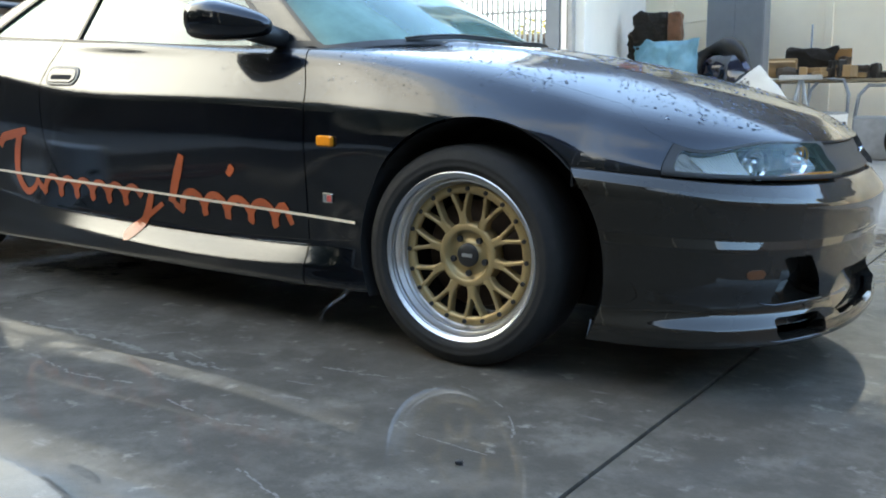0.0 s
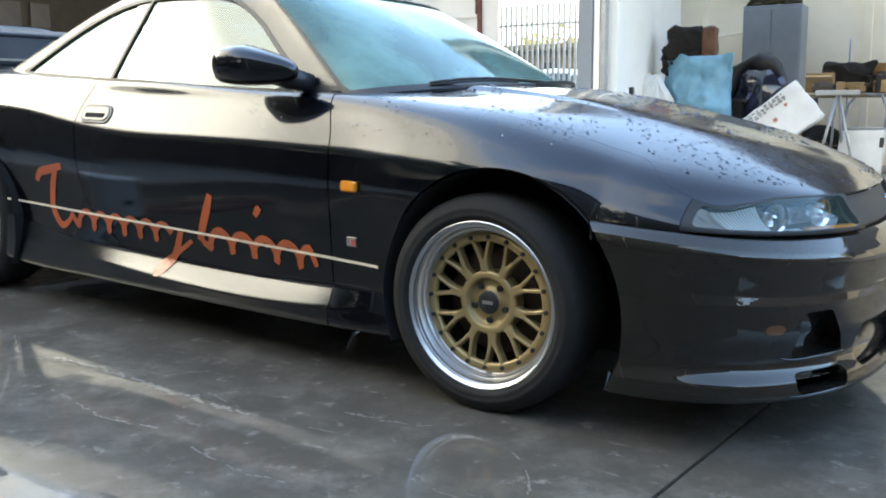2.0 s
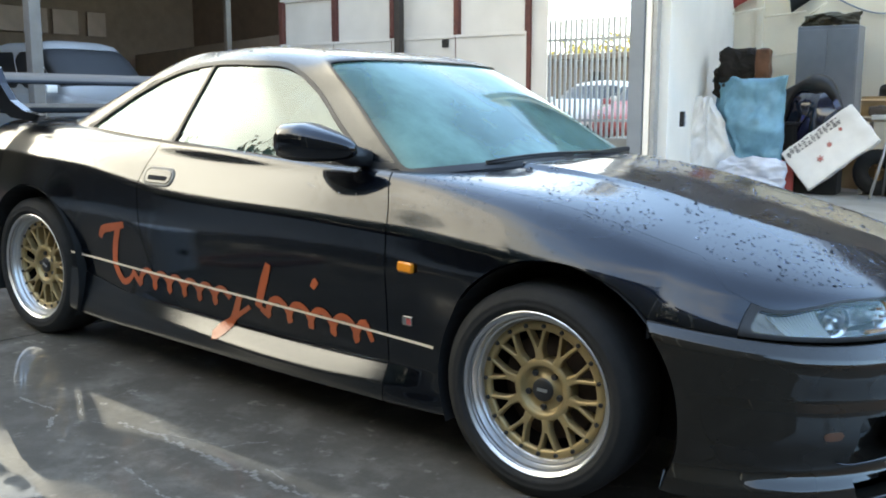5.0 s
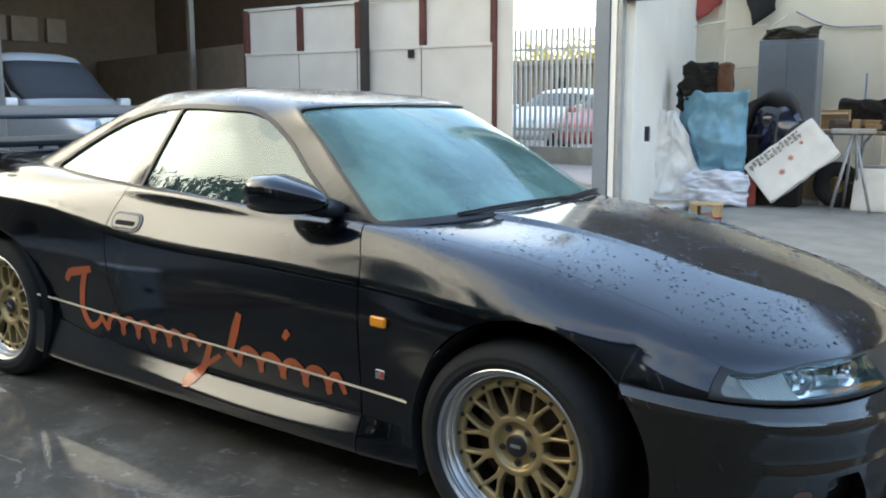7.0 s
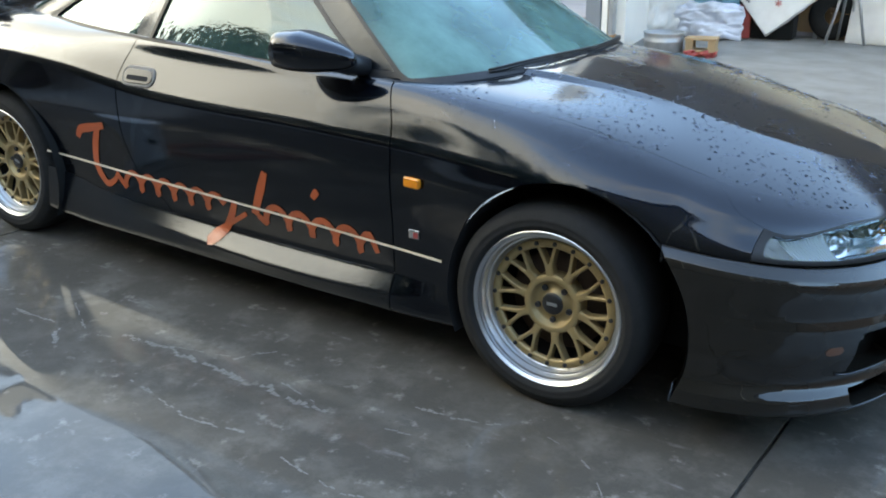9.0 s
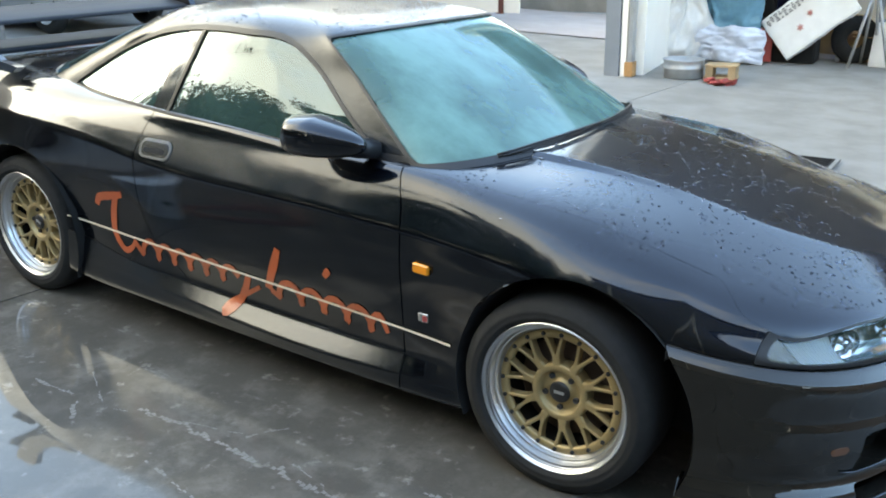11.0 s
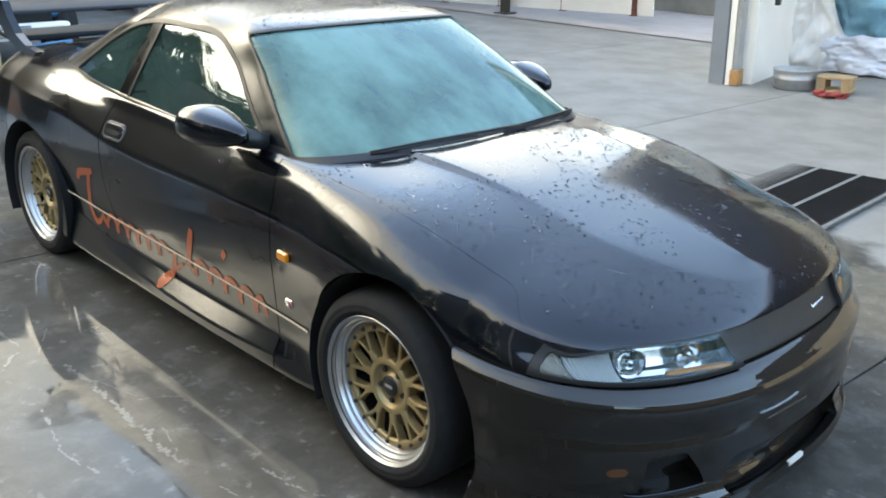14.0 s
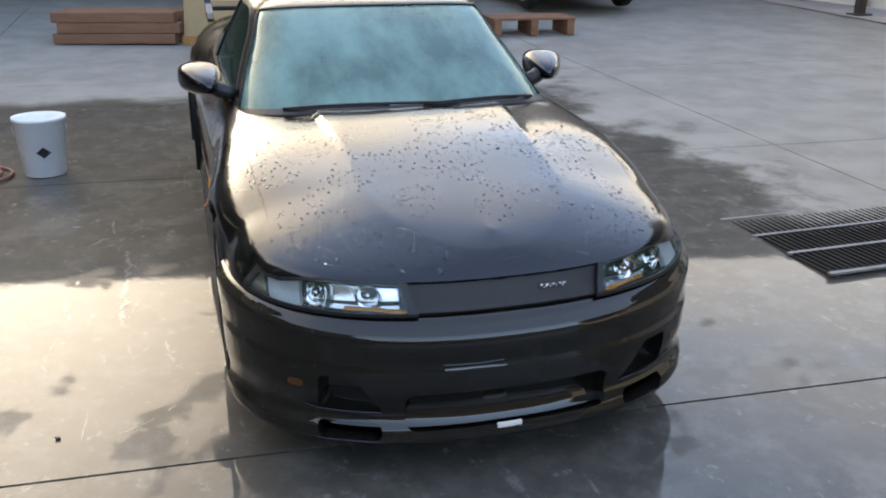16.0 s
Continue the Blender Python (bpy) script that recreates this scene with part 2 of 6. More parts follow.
def box(sx, sy, sz, bevel=0.0, at=(0, 0, 0), seg=2):
    bm = bmesh.new()
    bmesh.ops.create_cube(bm, size=1, matrix=Matrix.Translation(at) @ Matrix.Diagonal((sx, sy, sz, 1)))
    if bevel:
        bmesh.ops.bevel(bm, geom=bm.edges[:], offset=bevel, segments=seg, profile=0.5, affect="EDGES")
    return bm


def plate(w, h, r, t, n=5):
    """A plate with rounded corners in the xz plane, t thick towards -y, with a softened edge."""
    bm = bmesh.new()
    loops = []
    for inset, y in ((0.0, 0.0), (0.0, -t * 0.6), (t * 0.4, -t)):
        ring = []
        for cx, cz, a0 in ((1, 1, 0), (-1, 1, 90), (-1, -1, 180), (1, -1, 270)):
            for k in range(n + 1):
                a = radians(a0 + 90 * k / n)
                ring.append(bm.verts.new((cx * (w / 2 - r) + (r - inset) * math.cos(a), y, cz * (h / 2 - r) + (r - inset) * math.sin(a))))
        loops.append(ring)
    for a, b in zip(loops, loops[1:]):
        for k in range(len(a)):
            bm.faces.new((a[k], a[(k + 1) % len(a)], b[(k + 1) % len(a)], b[k]))
    bm.faces.new(loops[-1])
    bm.faces.new(loops[0][::-1])
    bmesh.ops.recalc_face_normals(bm, faces=bm.faces)
    return bm


def add_box(bm, sx, sy, sz, at, m=None):
    r = bmesh.ops.create_cube(bm, size=1, matrix=(m or Matrix()) @ Matrix.Translation(at) @ Matrix.Diagonal((sx, sy, sz, 1)))
    return r["verts"]


def tube(points, radius, sides=8, closed=False):
    """A round bar along points; radius may be a list."""
    bm = bmesh.new()
    pts = [Vector(p) for p in points]
    rings = []
    for i, p in enumerate(pts):
        a, b = pts[max(i - 1, 0)], pts[min(i + 1, len(pts) - 1)]
        if closed:
            a, b = pts[i - 1], pts[(i + 1) % len(pts)]
        q = (b - a).to_track_quat("Z", "Y")
        r = radius[i] if isinstance(radius, (list, tuple)) else radius
        rings.append([bm.verts.new(p + q @ Vector((r * math.cos(k * math.tau / sides), r * math.sin(k * math.tau / sides), 0))) for k in range(sides)])
    for i in range(len(rings) - (0 if closed else 1)):
        a, b = rings[i], rings[(i + 1) % len(rings)]
        for k in range(sides):
            bm.faces.new((a[k], a[(k + 1) % sides], b[(k + 1) % sides], b[k]))
    if not closed:
        bm.faces.new(rings[0][::-1])
        bm.faces.new(rings[-1])
    return bm


def lathe(profile, sides=64):
    """A surface of revolution about the y axis from (radius, y) pairs."""
    bm = bmesh.new()
    rings = [[bm.verts.new((r * math.cos(k * math.tau / sides), y, r * math.sin(k * math.tau / sides))) for k in range(sides)] for r, y in profile]
    for a, b in zip(rings, rings[1:]):
        for k in range(sides):
            bm.faces.new((a[k], b[k], b[(k + 1) % sides], a[(k + 1) % sides]))
    return bm


def spline(keys, x):
    """Smooth interpolation through (x, value) keys."""
    k = np.array(sorted(keys), float)
    xs, ys = k[:, 0], k[:, 1]
    d = np.gradient(ys, xs) if len(xs) > 2 else np.full(len(xs), (ys[-1] - ys[0]) / (xs[-1] - xs[0]))
    x = np.clip(np.asarray(x, float), xs[0], xs[-1])
    i = np.clip(np.searchsorted(xs, x) - 1, 0, len(xs) - 2)
    h = xs[i + 1] - xs[i]
    t = (x - xs[i]) / h
    return (2 * t**3 - 3 * t**2 + 1) * ys[i] + (t**3 - 2 * t**2 + t) * h * d[i] + (3 * t**2 - 2 * t**3) * ys[i + 1] + (t**3 - t**2) * h * d[i + 1]


def quad_sheet(x0, x1, y0, y1, z=0.0, nx=1, ny=1):
    bm = bmesh.new()
    g = [[bm.verts.new((x0 + (x1 - x0) * i / nx, y0 + (y1 - y0) * j / ny, z)) for j in range(ny + 1)] for i in range(nx + 1)]
    for i in range(nx):
        for j in range(ny):
            bm.faces.new((g[i][j], g[i + 1][j], g[i + 1][j + 1], g[i][j + 1]))
    return bm


# ---- lofted bodywork ----
class Loft:
    """A half body (right side) spun over lines that run from the front centre, along the flank, to the rear centre."""

    def __init__(self, lines, nf=44, ns=150, nr=30, per=7, crease=(), shoulder=()):
        cols = []
        for ln in lines:
            xc, xr = ln["side"][0][0], ln["side"][-1][0]
            s = np.linspace(0, 1, ns)
            xs = xc + (xr - xc) * s
            w = spline([(k[0], k[1]) for k in ln["side"]], xs)
            xn, zn, n = ln["front"][:3]
            zk = [(k[0], k[2]) for k in ln["side"]] + [(xn, zn)] + list(ln["front"][3:])
            z = spline(zk, xs)
            side = np.stack([xs, -w, z], 1)
            th = np.linspace(0, math.pi / 2, nf)
            fx = xc + (xn - xc) * np.cos(th).clip(0) ** (2 / n)
            f = np.stack([fx, -w[0] * np.sin(th) ** (2 / n), spline(zk, fx)], 1)
            parts = [f, side[1:]]
            if "rear" in ln:
                th = np.linspace(0, math.pi / 2, nr)[1:]
                xe, ze, n = ln["rear"]
                parts.append(np.stack([xr + (xe - xr) * np.sin(th) ** (2 / n), -w[-1] * np.cos(th).clip(0) ** (2 / n), z[-1] + (ze - z[-1]) * np.sin(th) ** 2], 1))
            cols.append(np.concatenate(parts))
        P = np.array(cols)  # lines, columns, xyz
        K, U, _ = P.shape
        d = np.linalg.norm(np.diff(P, axis=0), axis=2).clip(1e-5)
        t = np.concatenate([np.zeros((1, U)), np.cumsum(np.sqrt(d), 0)])
        seg = np.diff(P, axis=0) / np.diff(t, axis=0)[..., None]
        tan = np.empty_like(P)
        tan[0], tan[-1] = seg[0], seg[-1]
        h = np.diff(t, axis=0)[..., None]
        tan[1:-1] = (seg[:-1] * h[1:] + seg[1:] * h[:-1]) / (h[1:] + h[:-1])
        tin, tout = tan.copy(), tan.copy()
        for k in crease:
            tin[k], tout[k] = seg[k - 1], seg[k]
        for k, x0 in shoulder:
            w = np.clip((x0 - P[k, :, 0]) / 0.5, 0, 1)[:, None]
            tin[k], tout[k] = tan[k] + w * (seg[k - 1] - tan[k]), tan[k] + w * (seg[k] - tan[k])
        rows, vv = [], []
        for k in range(K - 1):
            hk = h[k]
            for q in np.arange(per) / per if k < K - 2 else np.arange(per + 1) / per:
                rows.append((2 * q**3 - 3 * q**2 + 1) * P[k] + (q**3 - 2 * q**2 + q) * hk * tout[k] + (3 * q**2 - 2 * q**3) * P[k + 1] + (q**3 - q**2) * hk * tin[k + 1])
                vv.append(k + q)
        G = np.array(rows)
        if lines[-1]["side"][0][1] == 0:
            G[-1, :, 1] = 0
        G[:, 0, 1] = 0
        if "rear" in lines[0]:
            G[:, -1, 1] = 0
        V, U, _ = G.shape
        du, dv = np.gradient(G, axis=1), np.gradient(G, axis=0)
        nrm = np.cross(du, dv)
        ln_ = np.linalg.norm(nrm, axis=2, keepdims=True)
        nrm = nrm / np.maximum(ln_, 1e-9)
        bad = ln_[..., 0] < 1e-9
        nrm[bad] = (0, 0, 1)
        nrm[:, 0, 1] = 0
        if "rear" in lines[0]:
            nrm[:, -1, 1] = 0
        if lines[-1]["side"][0][1] == 0:
            nrm[-1, :, 1] = 0
        nrm /= np.maximum(np.linalg.norm(nrm, axis=2, keepdims=True), 1e-9)
        a = np.concatenate([np.linspace(0, 1, nf), 1 + np.linspace(0, 1, ns)[1:], 2 + np.linspace(0, 1, nr)[1:] if "rear" in lines[0] else []])
        self.G, self.N, self.shape = G, nrm, (V, U)
        self.data = np.concatenate([G.reshape(-1, 3), nrm.reshape(-1, 3), np.repeat(vv, U)[:, None], np.tile(a, V)[:, None]], 1)
        i = np.arange((V - 1) * (U - 1))
        r, c = i // (U - 1), i % (U - 1)
        b = r * U + c
        self.quads = np.stack([b, b + 1, b + U + 1, b + U], 1)

    def cut(self, *tests):
        """The part of the surface where all tests(x, y, z, v, a) are positive: verts with normals, faces."""
        data, quads, polys = self.data, self.quads, []
        for test in tests:
            f = test(data[:, 0], data[:, 1], data[:, 2], data[:, 6], data[:, 7])
            extra, cache = [], {}

            def cross(i, j):
                key = (i, j) if i < j else (j, i)
                if key not in cache:
                    q = f[i] / (f[i] - f[j])
                    cache[key] = len(data) + len(extra)
                    extra.append(data[i] + q * (data[j] - data[i]))
                return cache[key]

            done, todo = [], list(polys)
            if len(quads):
                fq = f[quads] >= 0
                full = fq.all(1)
                todo += quads[fq.any(1) & ~full].tolist()
                quads = quads[full]
            for p in todo:
                out = []
                for i, j in zip(p, p[1:] + p[:1]):
                    if f[i] >= 0:
                        out.append(i)
                    if (f[i] >= 0) != (f[j] >= 0):
                        out.append(cross(i, j))
                if len(out) > 2:
                    done.append(out)
            polys = done
            if extra:
                data = np.concatenate([data, extra])
        return data, quads.tolist() + polys

    def flank(self, x, z, lo=0.0, hi=99.0):
        """How far the flank stands out (negative y) at x, z."""
        V, U = self.shape
        g = self.G.reshape(-1, 3)
        ok = (self.data[:, 6] >= lo) & (self.data[:, 6] <= hi)
        d = np.where(ok, (g[:, 0] - x) ** 2 + (g[:, 2] - z) ** 2, 9)
        i = np.argpartition(d, 8)[:8]
        w = 1 / (d[i] + 1e-6)
        return float((g[i, 1] * w).sum() / w.sum())


def panel(name, cutout, material, parent, label="", sides=(1,), depth=0.014, shift=0.0):
    """Links a cut of a loft as a panel with turned-in edges. sides: 1 the right half, -1 the left half; both join at the centre."""
    data, faces = cutout
    used = sorted({i for f in faces for i in f})
    at = {i: n for n, i in enumerate(used)}
    d = data[used]
    verts, norms, out = [], [], []
    for s in sides:
        o = len(verts)
        p = d[:, :3] + shift * d[:, 3:6]
        verts += (p * (1, s, 1)).tolist()
        norms += (d[:, 3:6] * (1, s, 1)).tolist()
        fs = [[at[i] + o for i in f] for f in faces]
        out += fs if s == 1 else [f[::-1] for f in fs]
    edges = {}
    for f in out:
        for i, j in zip(f, f[1:] + f[:1]):
            edges[(i, j)] = True
    rim = [(i, j) for i, j in edges if (j, i) not in edges and not (len(sides) > 1 and abs(verts[i][1]) < 1e-4 and abs(verts[j][1]) < 1e-4)]
    if depth:
        for i, j in rim:
            n = len(verts)
            e = np.subtract(verts[j], verts[i])
            face = np.cross(e, norms[i])
            face = (face / max(np.linalg.norm(face), 1e-9)).tolist()
            verts += [verts[j], verts[i]] + [[verts[k][q] - depth * norms[k][q] for q in range(3)] for k in (i, j)]
            norms += [face] * 4
            out.append([n, n + 1, n + 2, n + 3])
    return part(name, mesh_of(name, verts, out, True, norms), material, parent, label)


MAIN = Loft([
    dict(front=(0.70, 0.25, 2.4), side=[(0.35, 0.62, 0.20), (-0.6, 0.62, 0.18), (-3.05, 0.577, 0.24)], rear=(-3.45, 0.30, 2.6)),
    dict(front=(0.76, 0.30, 2.4), side=[(0.35, 0.80, 0.18), (0, 0.80, 0.18), (-0.45, 0.83, 0.165), (-0.65, 0.83, 0.16), (-1.75, 0.83, 0.16), (-2.35, 0.818, 0.165), (-2.72, 0.800, 0.20), (-3.05, 0.775, 0.24)], rear=(-3.60, 0.27, 3.0)),
    dict(front=(0.78, 0.38, 2.4), side=[(0.35, 0.81, 0.27), (0, 0.84, 0.27), (-0.42, 0.825, 0.235), (-0.6, 0.838, 0.222), (-1.65, 0.838, 0.228), (-1.95, 0.826, 0.245), (-2.3, 0.818, 0.26), (-2.72, 0.820, 0.30), (-3.05, 0.795, 0.33)], rear=(-3.66, 0.33, 3.0)),
    dict(front=(0.79, 0.45, 2.4), side=[(0.35, 0.82, 0.33), (0, 0.86, 0.33), (-0.42, 0.815, 0.300), (-0.65, 0.801, 0.286), (-1.65, 0.801, 0.290), (-1.95, 0.815, 0.305), (-2.3, 0.803, 0.35), (-2.72, 0.830, 0.38), (-3.05, 0.805, 0.41)], rear=(-3.69, 0.42, 3.0)),
    dict(front=(0.83, 0.50, 2.2), side=[(0.35, 0.835, 0.47), (0, 0.868, 0.47), (-0.42, 0.818, 0.455), (-0.65, 0.815, 0.45), (-1.8, 0.815, 0.46), (-2.3, 0.813, 0.47), (-2.72, 0.840, 0.50), (-3.05, 0.810, 0.52)], rear=(-3.70, 0.54, 3.0)),
    dict(front=(0.925, 0.570, 2.4, (0.6, 0.585)), side=[(0.35, 0.830, 0.603), (0.2, 0.858, 0.60), (0, 0.872, 0.615), (-0.25, 0.855, 0.61), (-0.5, 0.828, 0.60), (-0.9, 0.822, 0.60), (-1.8, 0.82, 0.61), (-2.3, 0.826, 0.64), (-2.72, 0.848, 0.665), (-3.05, 0.802, 0.67)], rear=(-3.69, 0.66, 3.0)),
    dict(front=(0.897, 0.620, 2.35, (0.6, 0.632)), side=[(0.35, 0.805, 0.668), (0.2, 0.842, 0.69), (0, 0.858, 0.712), (-0.25, 0.842, 0.722), (-0.5, 0.820, 0.728), (-0.9, 0.816, 0.738), (-1.8, 0.812, 0.752), (-2.3, 0.810, 0.81), (-2.72, 0.810, 0.835), (-3.05, 0.757, 0.835)], rear=(-3.66, 0.78, 3.0)),
    dict(front=(0.870, 0.661, 2.5, (0.6, 0.682)), side=[(0.35, 0.765, 0.733), (0.2, 0.785, 0.77), (0, 0.795, 0.81), (-0.3, 0.772, 0.85), (-0.6, 0.750, 0.868), (-0.9, 0.748, 0.868), (-1.8, 0.744, 0.882), (-2.3, 0.754, 0.898), (-2.72, 0.741, 0.908), (-3.05, 0.691, 0.903)], rear=(-3.62, 0.88, 3.0)),
    dict(front=(0.847, 0.683, 2.4, (0.6, 0.722)), side=[(0.35, 0.69, 0.77), (0.2, 0.70, 0.81), (0, 0.71, 0.853), (-0.3, 0.712, 0.885), (-0.6, 0.71, 0.902), (-0.9, 0.715, 0.905), (-1.8, 0.71, 0.94), (-2.3, 0.681, 0.945), (-2.72, 0.646, 0.96), (-3.05, 0.596, 0.955)], rear=(-3.57, 0.945, 3.0)),
    dict(front=(0.795, 0.722, 2.2, (0.6, 0.780)), side=[(0.35, 0.37, 0.838), (0, 0.40, 0.899), (-0.3, 0.42, 0.921), (-0.6, 0.44, 0.935), (-1.8, 0.50, 0.94), (-2.72, 0.45, 0.985), (-3.05, 0.42, 0.98)], rear=(-3.50, 0.965, 3.0)),
    dict(front=(0.78, 0.730, 2.1, (0.6, 0.784)), side=[(0.35, 0.335, 0.841), (0, 0.362, 0.909), (-0.3, 0.384, 0.9385), (-0.6, 0.40, 0.938), (-1.8, 0.46, 0.94), (-2.72, 0.41, 0.988), (-3.05, 0.38, 0.983)], rear=(-3.48, 0.968, 3.0)),
    dict(front=(0.70, 0.765, 2.0, (0.55, 0.803)), side=[(0.35, 0, 0.848), (0, 0, 0.915), (-0.35, 0, 0.945), (-0.6, 0, 0.94), (-1.8, 0, 0.94), (-2.72, 0, 1.0), (-3.05, 0, 0.99)], rear=(-3.42, 0.975, 3.0)),
], crease=(2, 3, 10), shoulder=((6, 0.15), (9, 0.40), (10, 0.40)))

CABIN = Loft([
    dict(front=(-0.30, 0.93, 2.6), side=[(-0.66, 0.70, 0.885), (-1.2, 0.715, 0.895), (-1.9, 0.71, 0.925), (-2.3, 0.67, 0.935), (-2.55, 0.62, 0.95)], rear=(-3.0, 0.98, 2.6)),
    dict(front=(-0.53, 1.055, 2.6), side=[(-0.83, 0.645, 1.02), (-1.3, 0.665, 1.03), (-1.9, 0.655, 1.04), (-2.40, 0.58, 1.04)], rear=(-2.78, 1.075, 2.6)),
    dict(front=(-0.77, 1.18, 2.6), side=[(-0.99, 0.585, 1.145), (-1.4, 0.605, 1.16), (-1.8, 0.60, 1.16), (-2.22, 0.54, 1.14)], rear=(-2.52, 1.18, 2.6)),
    dict(front=(-1.02, 1.287, 2.6), side=[(-1.15, 0.525, 1.262), (-1.5, 0.545, 1.275), (-1.8, 0.535, 1.262), (-2.03, 0.505, 1.235)], rear=(-2.25, 1.268, 2.6)),
    dict(front=(-1.12, 1.308, 2.6), side=[(-1.25, 0.42, 1.308), (-1.6, 0.43, 1.322), (-1.95, 0.41, 1.30)], rear=(-2.13, 1.295, 2.6)),
    dict(front=(-1.2, 1.32, 2.6), side=[(-1.3, 0, 1.325), (-1.65, 0, 1.338), (-1.9, 0, 1.33)], rear=(-2.05, 1.31, 2.6)),
], ns=110)

BUMPER = Loft([
    dict(front=(0.85, 0.560, 2.3), side=[(0.32, 0.80, 0.592), (0.18, 0.80, 0.60)]),
    dict(front=(0.918, 0.561, 2.3), side=[(0.32, 0.846, 0.594), (0.18, 0.85, 0.603)]),
    dict(front=(0.962, 0.517, 2.3), side=[(0.32, 0.866, 0.575), (0.18, 0.870, 0.583)]),
    dict(front=(0.970, 0.497, 2.3), side=[(0.32, 0.871, 0.552), (0.18, 0.875, 0.552)]),
    dict(front=(0.962, 0.412, 2.29), side=[(0.32, 0.869, 0.44), (0.18, 0.874, 0.435)]),
    dict(front=(0.962, 0.390, 2.37), side=[(0.32, 0.869, 0.41), (0.18, 0.874, 0.405)]),
    dict(front=(0.958, 0.31, 2.36), side=[(0.32, 0.866, 0.32), (0.18, 0.871, 0.32)]),
    dict(front=(0.946, 0.232, 2.3), side=[(0.32, 0.858, 0.24), (0.18, 0.866, 0.24)]),
    dict(front=(0.966, 0.190, 2.4), side=[(0.32, 0.868, 0.195), (0.18, 0.873, 0.195)]),
    dict(front=(0.968, 0.145, 2.4), side=[(0.32, 0.864, 0.152), (0.18, 0.868, 0.152)]),
    dict(front=(0.85, 0.130, 2.3), side=[(0.32, 0.80, 0.138), (0.18, 0.80, 0.138)]),
], nf=90, ns=20, per=7, crease=(2, 4, 5, 8))
for lf in (MAIN, CABIN):
    lf.N *= -1
    lf.data[:, 3:6] *= -1
    lf.quads = lf.quads[:, ::-1]

FRONT_ARCH, REAR_ARCH = (0.045, 0.32, 0.395), (-2.69, 0.32, 0.385)


def outside(arch):
    return lambda x, y, z, v, a: np.where(v > 7.5, 1.0, np.hypot(x - arch[0], z - arch[1]) - arch[2])


def door_front(z):
    return spline([(0.15, -0.575), (0.32, -0.578), (0.6, -0.585), (0.78, -0.60), (0.89, -0.645), (0.95, -0.67)], z)


def door_rear(z):
    return spline([(0.30, -1.66), (0.34, -1.70), (0.40, -1.79), (0.5, -1.865), (0.65, -1.905), (0.82, -1.91), (0.94, -1.87)], z)


GAP = 0.0026
LAMP_END = 0.86


def smooth01(t):
    t = np.clip(t, 0, 1)
    return t * t * (3 - 2 * t)


def hood_edge(a, y):
    """The line between hood and fender; over the headlamp it dips towards the lamp's outer tip."""
    return 7.06 + 0.94 * smooth01((a - 0.66) / 0.3) - 0.95 * smooth01((-y - 0.54) / 0.26) * (1 - smooth01((a - LAMP_END) / 0.10))


def lamp_rear(z):
    return 0.556 + 3.0 * (z - 0.60) ** 2


def lamp(grow=0.0):
    """The outline of a headlamp on the nose."""
    return [lambda x, y, z, v, a: v - 5.05 + grow, lambda x, y, z, v, a: hood_edge(a, y) - 0.08 + grow - v, lambda x, y, z, v, a: -y - 0.306 - 0.26 * (z - 0.565) + grow * 0.1, lambda x, y, z, v, a: x - lamp_rear(z) - 0.006]


def hole(y0, y1, z0, z1, r, slant=0.0):
    """Signed distance to a rounded opening in the bumper, mirrored."""
    def f(x, y, z, v, a):
        zz = z - slant * (-y - y0)
        qx = np.abs(-y - (y0 + y1) / 2) - (y1 - y0) / 2 + r
        qz = np.abs(zz - (z0 + z1) / 2) - (z1 - z0) / 2 + r
        return np.hypot(np.maximum(qx, 0), np.maximum(qz, 0)) + np.minimum(np.maximum(qx, qz), 0) - r
    return f


duct_box = hole(0.395, 0.605, 0.250, 0.376, 0.018)


def duct(x, y, z, v, a):
    """The brake duct: upright outside, its inner edge slanting down to a point."""
    return np.maximum(duct_box(x, y, z, v, a), (0.412 + y + 0.72 * (z - 0.250)) / 1.23)


HOLES = [duct, hole(0.42, 0.612, 0.157, 0.214, 0.024, 0.0), hole(-0.345, 0.345, 0.188, 0.315, 0.03)]
car = thing("sports_coupe", S, "dark blue two-door sports coupe, wet, parked on the yard", "car")
for s in (1, -1):
    panel("front_fender", MAIN.cut(lambda x, y, z, v, a: x - door_front(z) - GAP, outside(FRONT_ARCH), lambda x, y, z, v, a: hood_edge(a, y) - 0.004 - v, lambda x, y, z, v, a: v - 1.0,
                                   lambda x, y, z, v, a: np.where(x > 0.25, v - 4.93, 1.0), lambda x, y, z, v, a: lamp_rear(z) - x), PAINT, car, sides=(s,))
    panel("door", MAIN.cut(lambda x, y, z, v, a: door_front(z) - GAP - x, lambda x, y, z, v, a: x - door_rear(z) - GAP, lambda x, y, z, v, a: v - 3.0, lambda x, y, z, v, a: 8.06 - v), PAINT, car, sides=(s,))
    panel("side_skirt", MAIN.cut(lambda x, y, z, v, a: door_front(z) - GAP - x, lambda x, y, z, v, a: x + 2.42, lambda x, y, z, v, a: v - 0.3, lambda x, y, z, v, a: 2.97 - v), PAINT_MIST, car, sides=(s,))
    panel("rear_quarter", MAIN.cut(lambda x, y, z, v, a: door_rear(z) - GAP - x, outside(REAR_ARCH), lambda x, y, z, v, a: v - 3.0, lambda x, y, z, v, a: 8.6 - v,
                                   lambda x, y, z, v, a: np.where(z < 0.63, x + 3.05, 2.75 - a)), PAINT, car, sides=(s,))
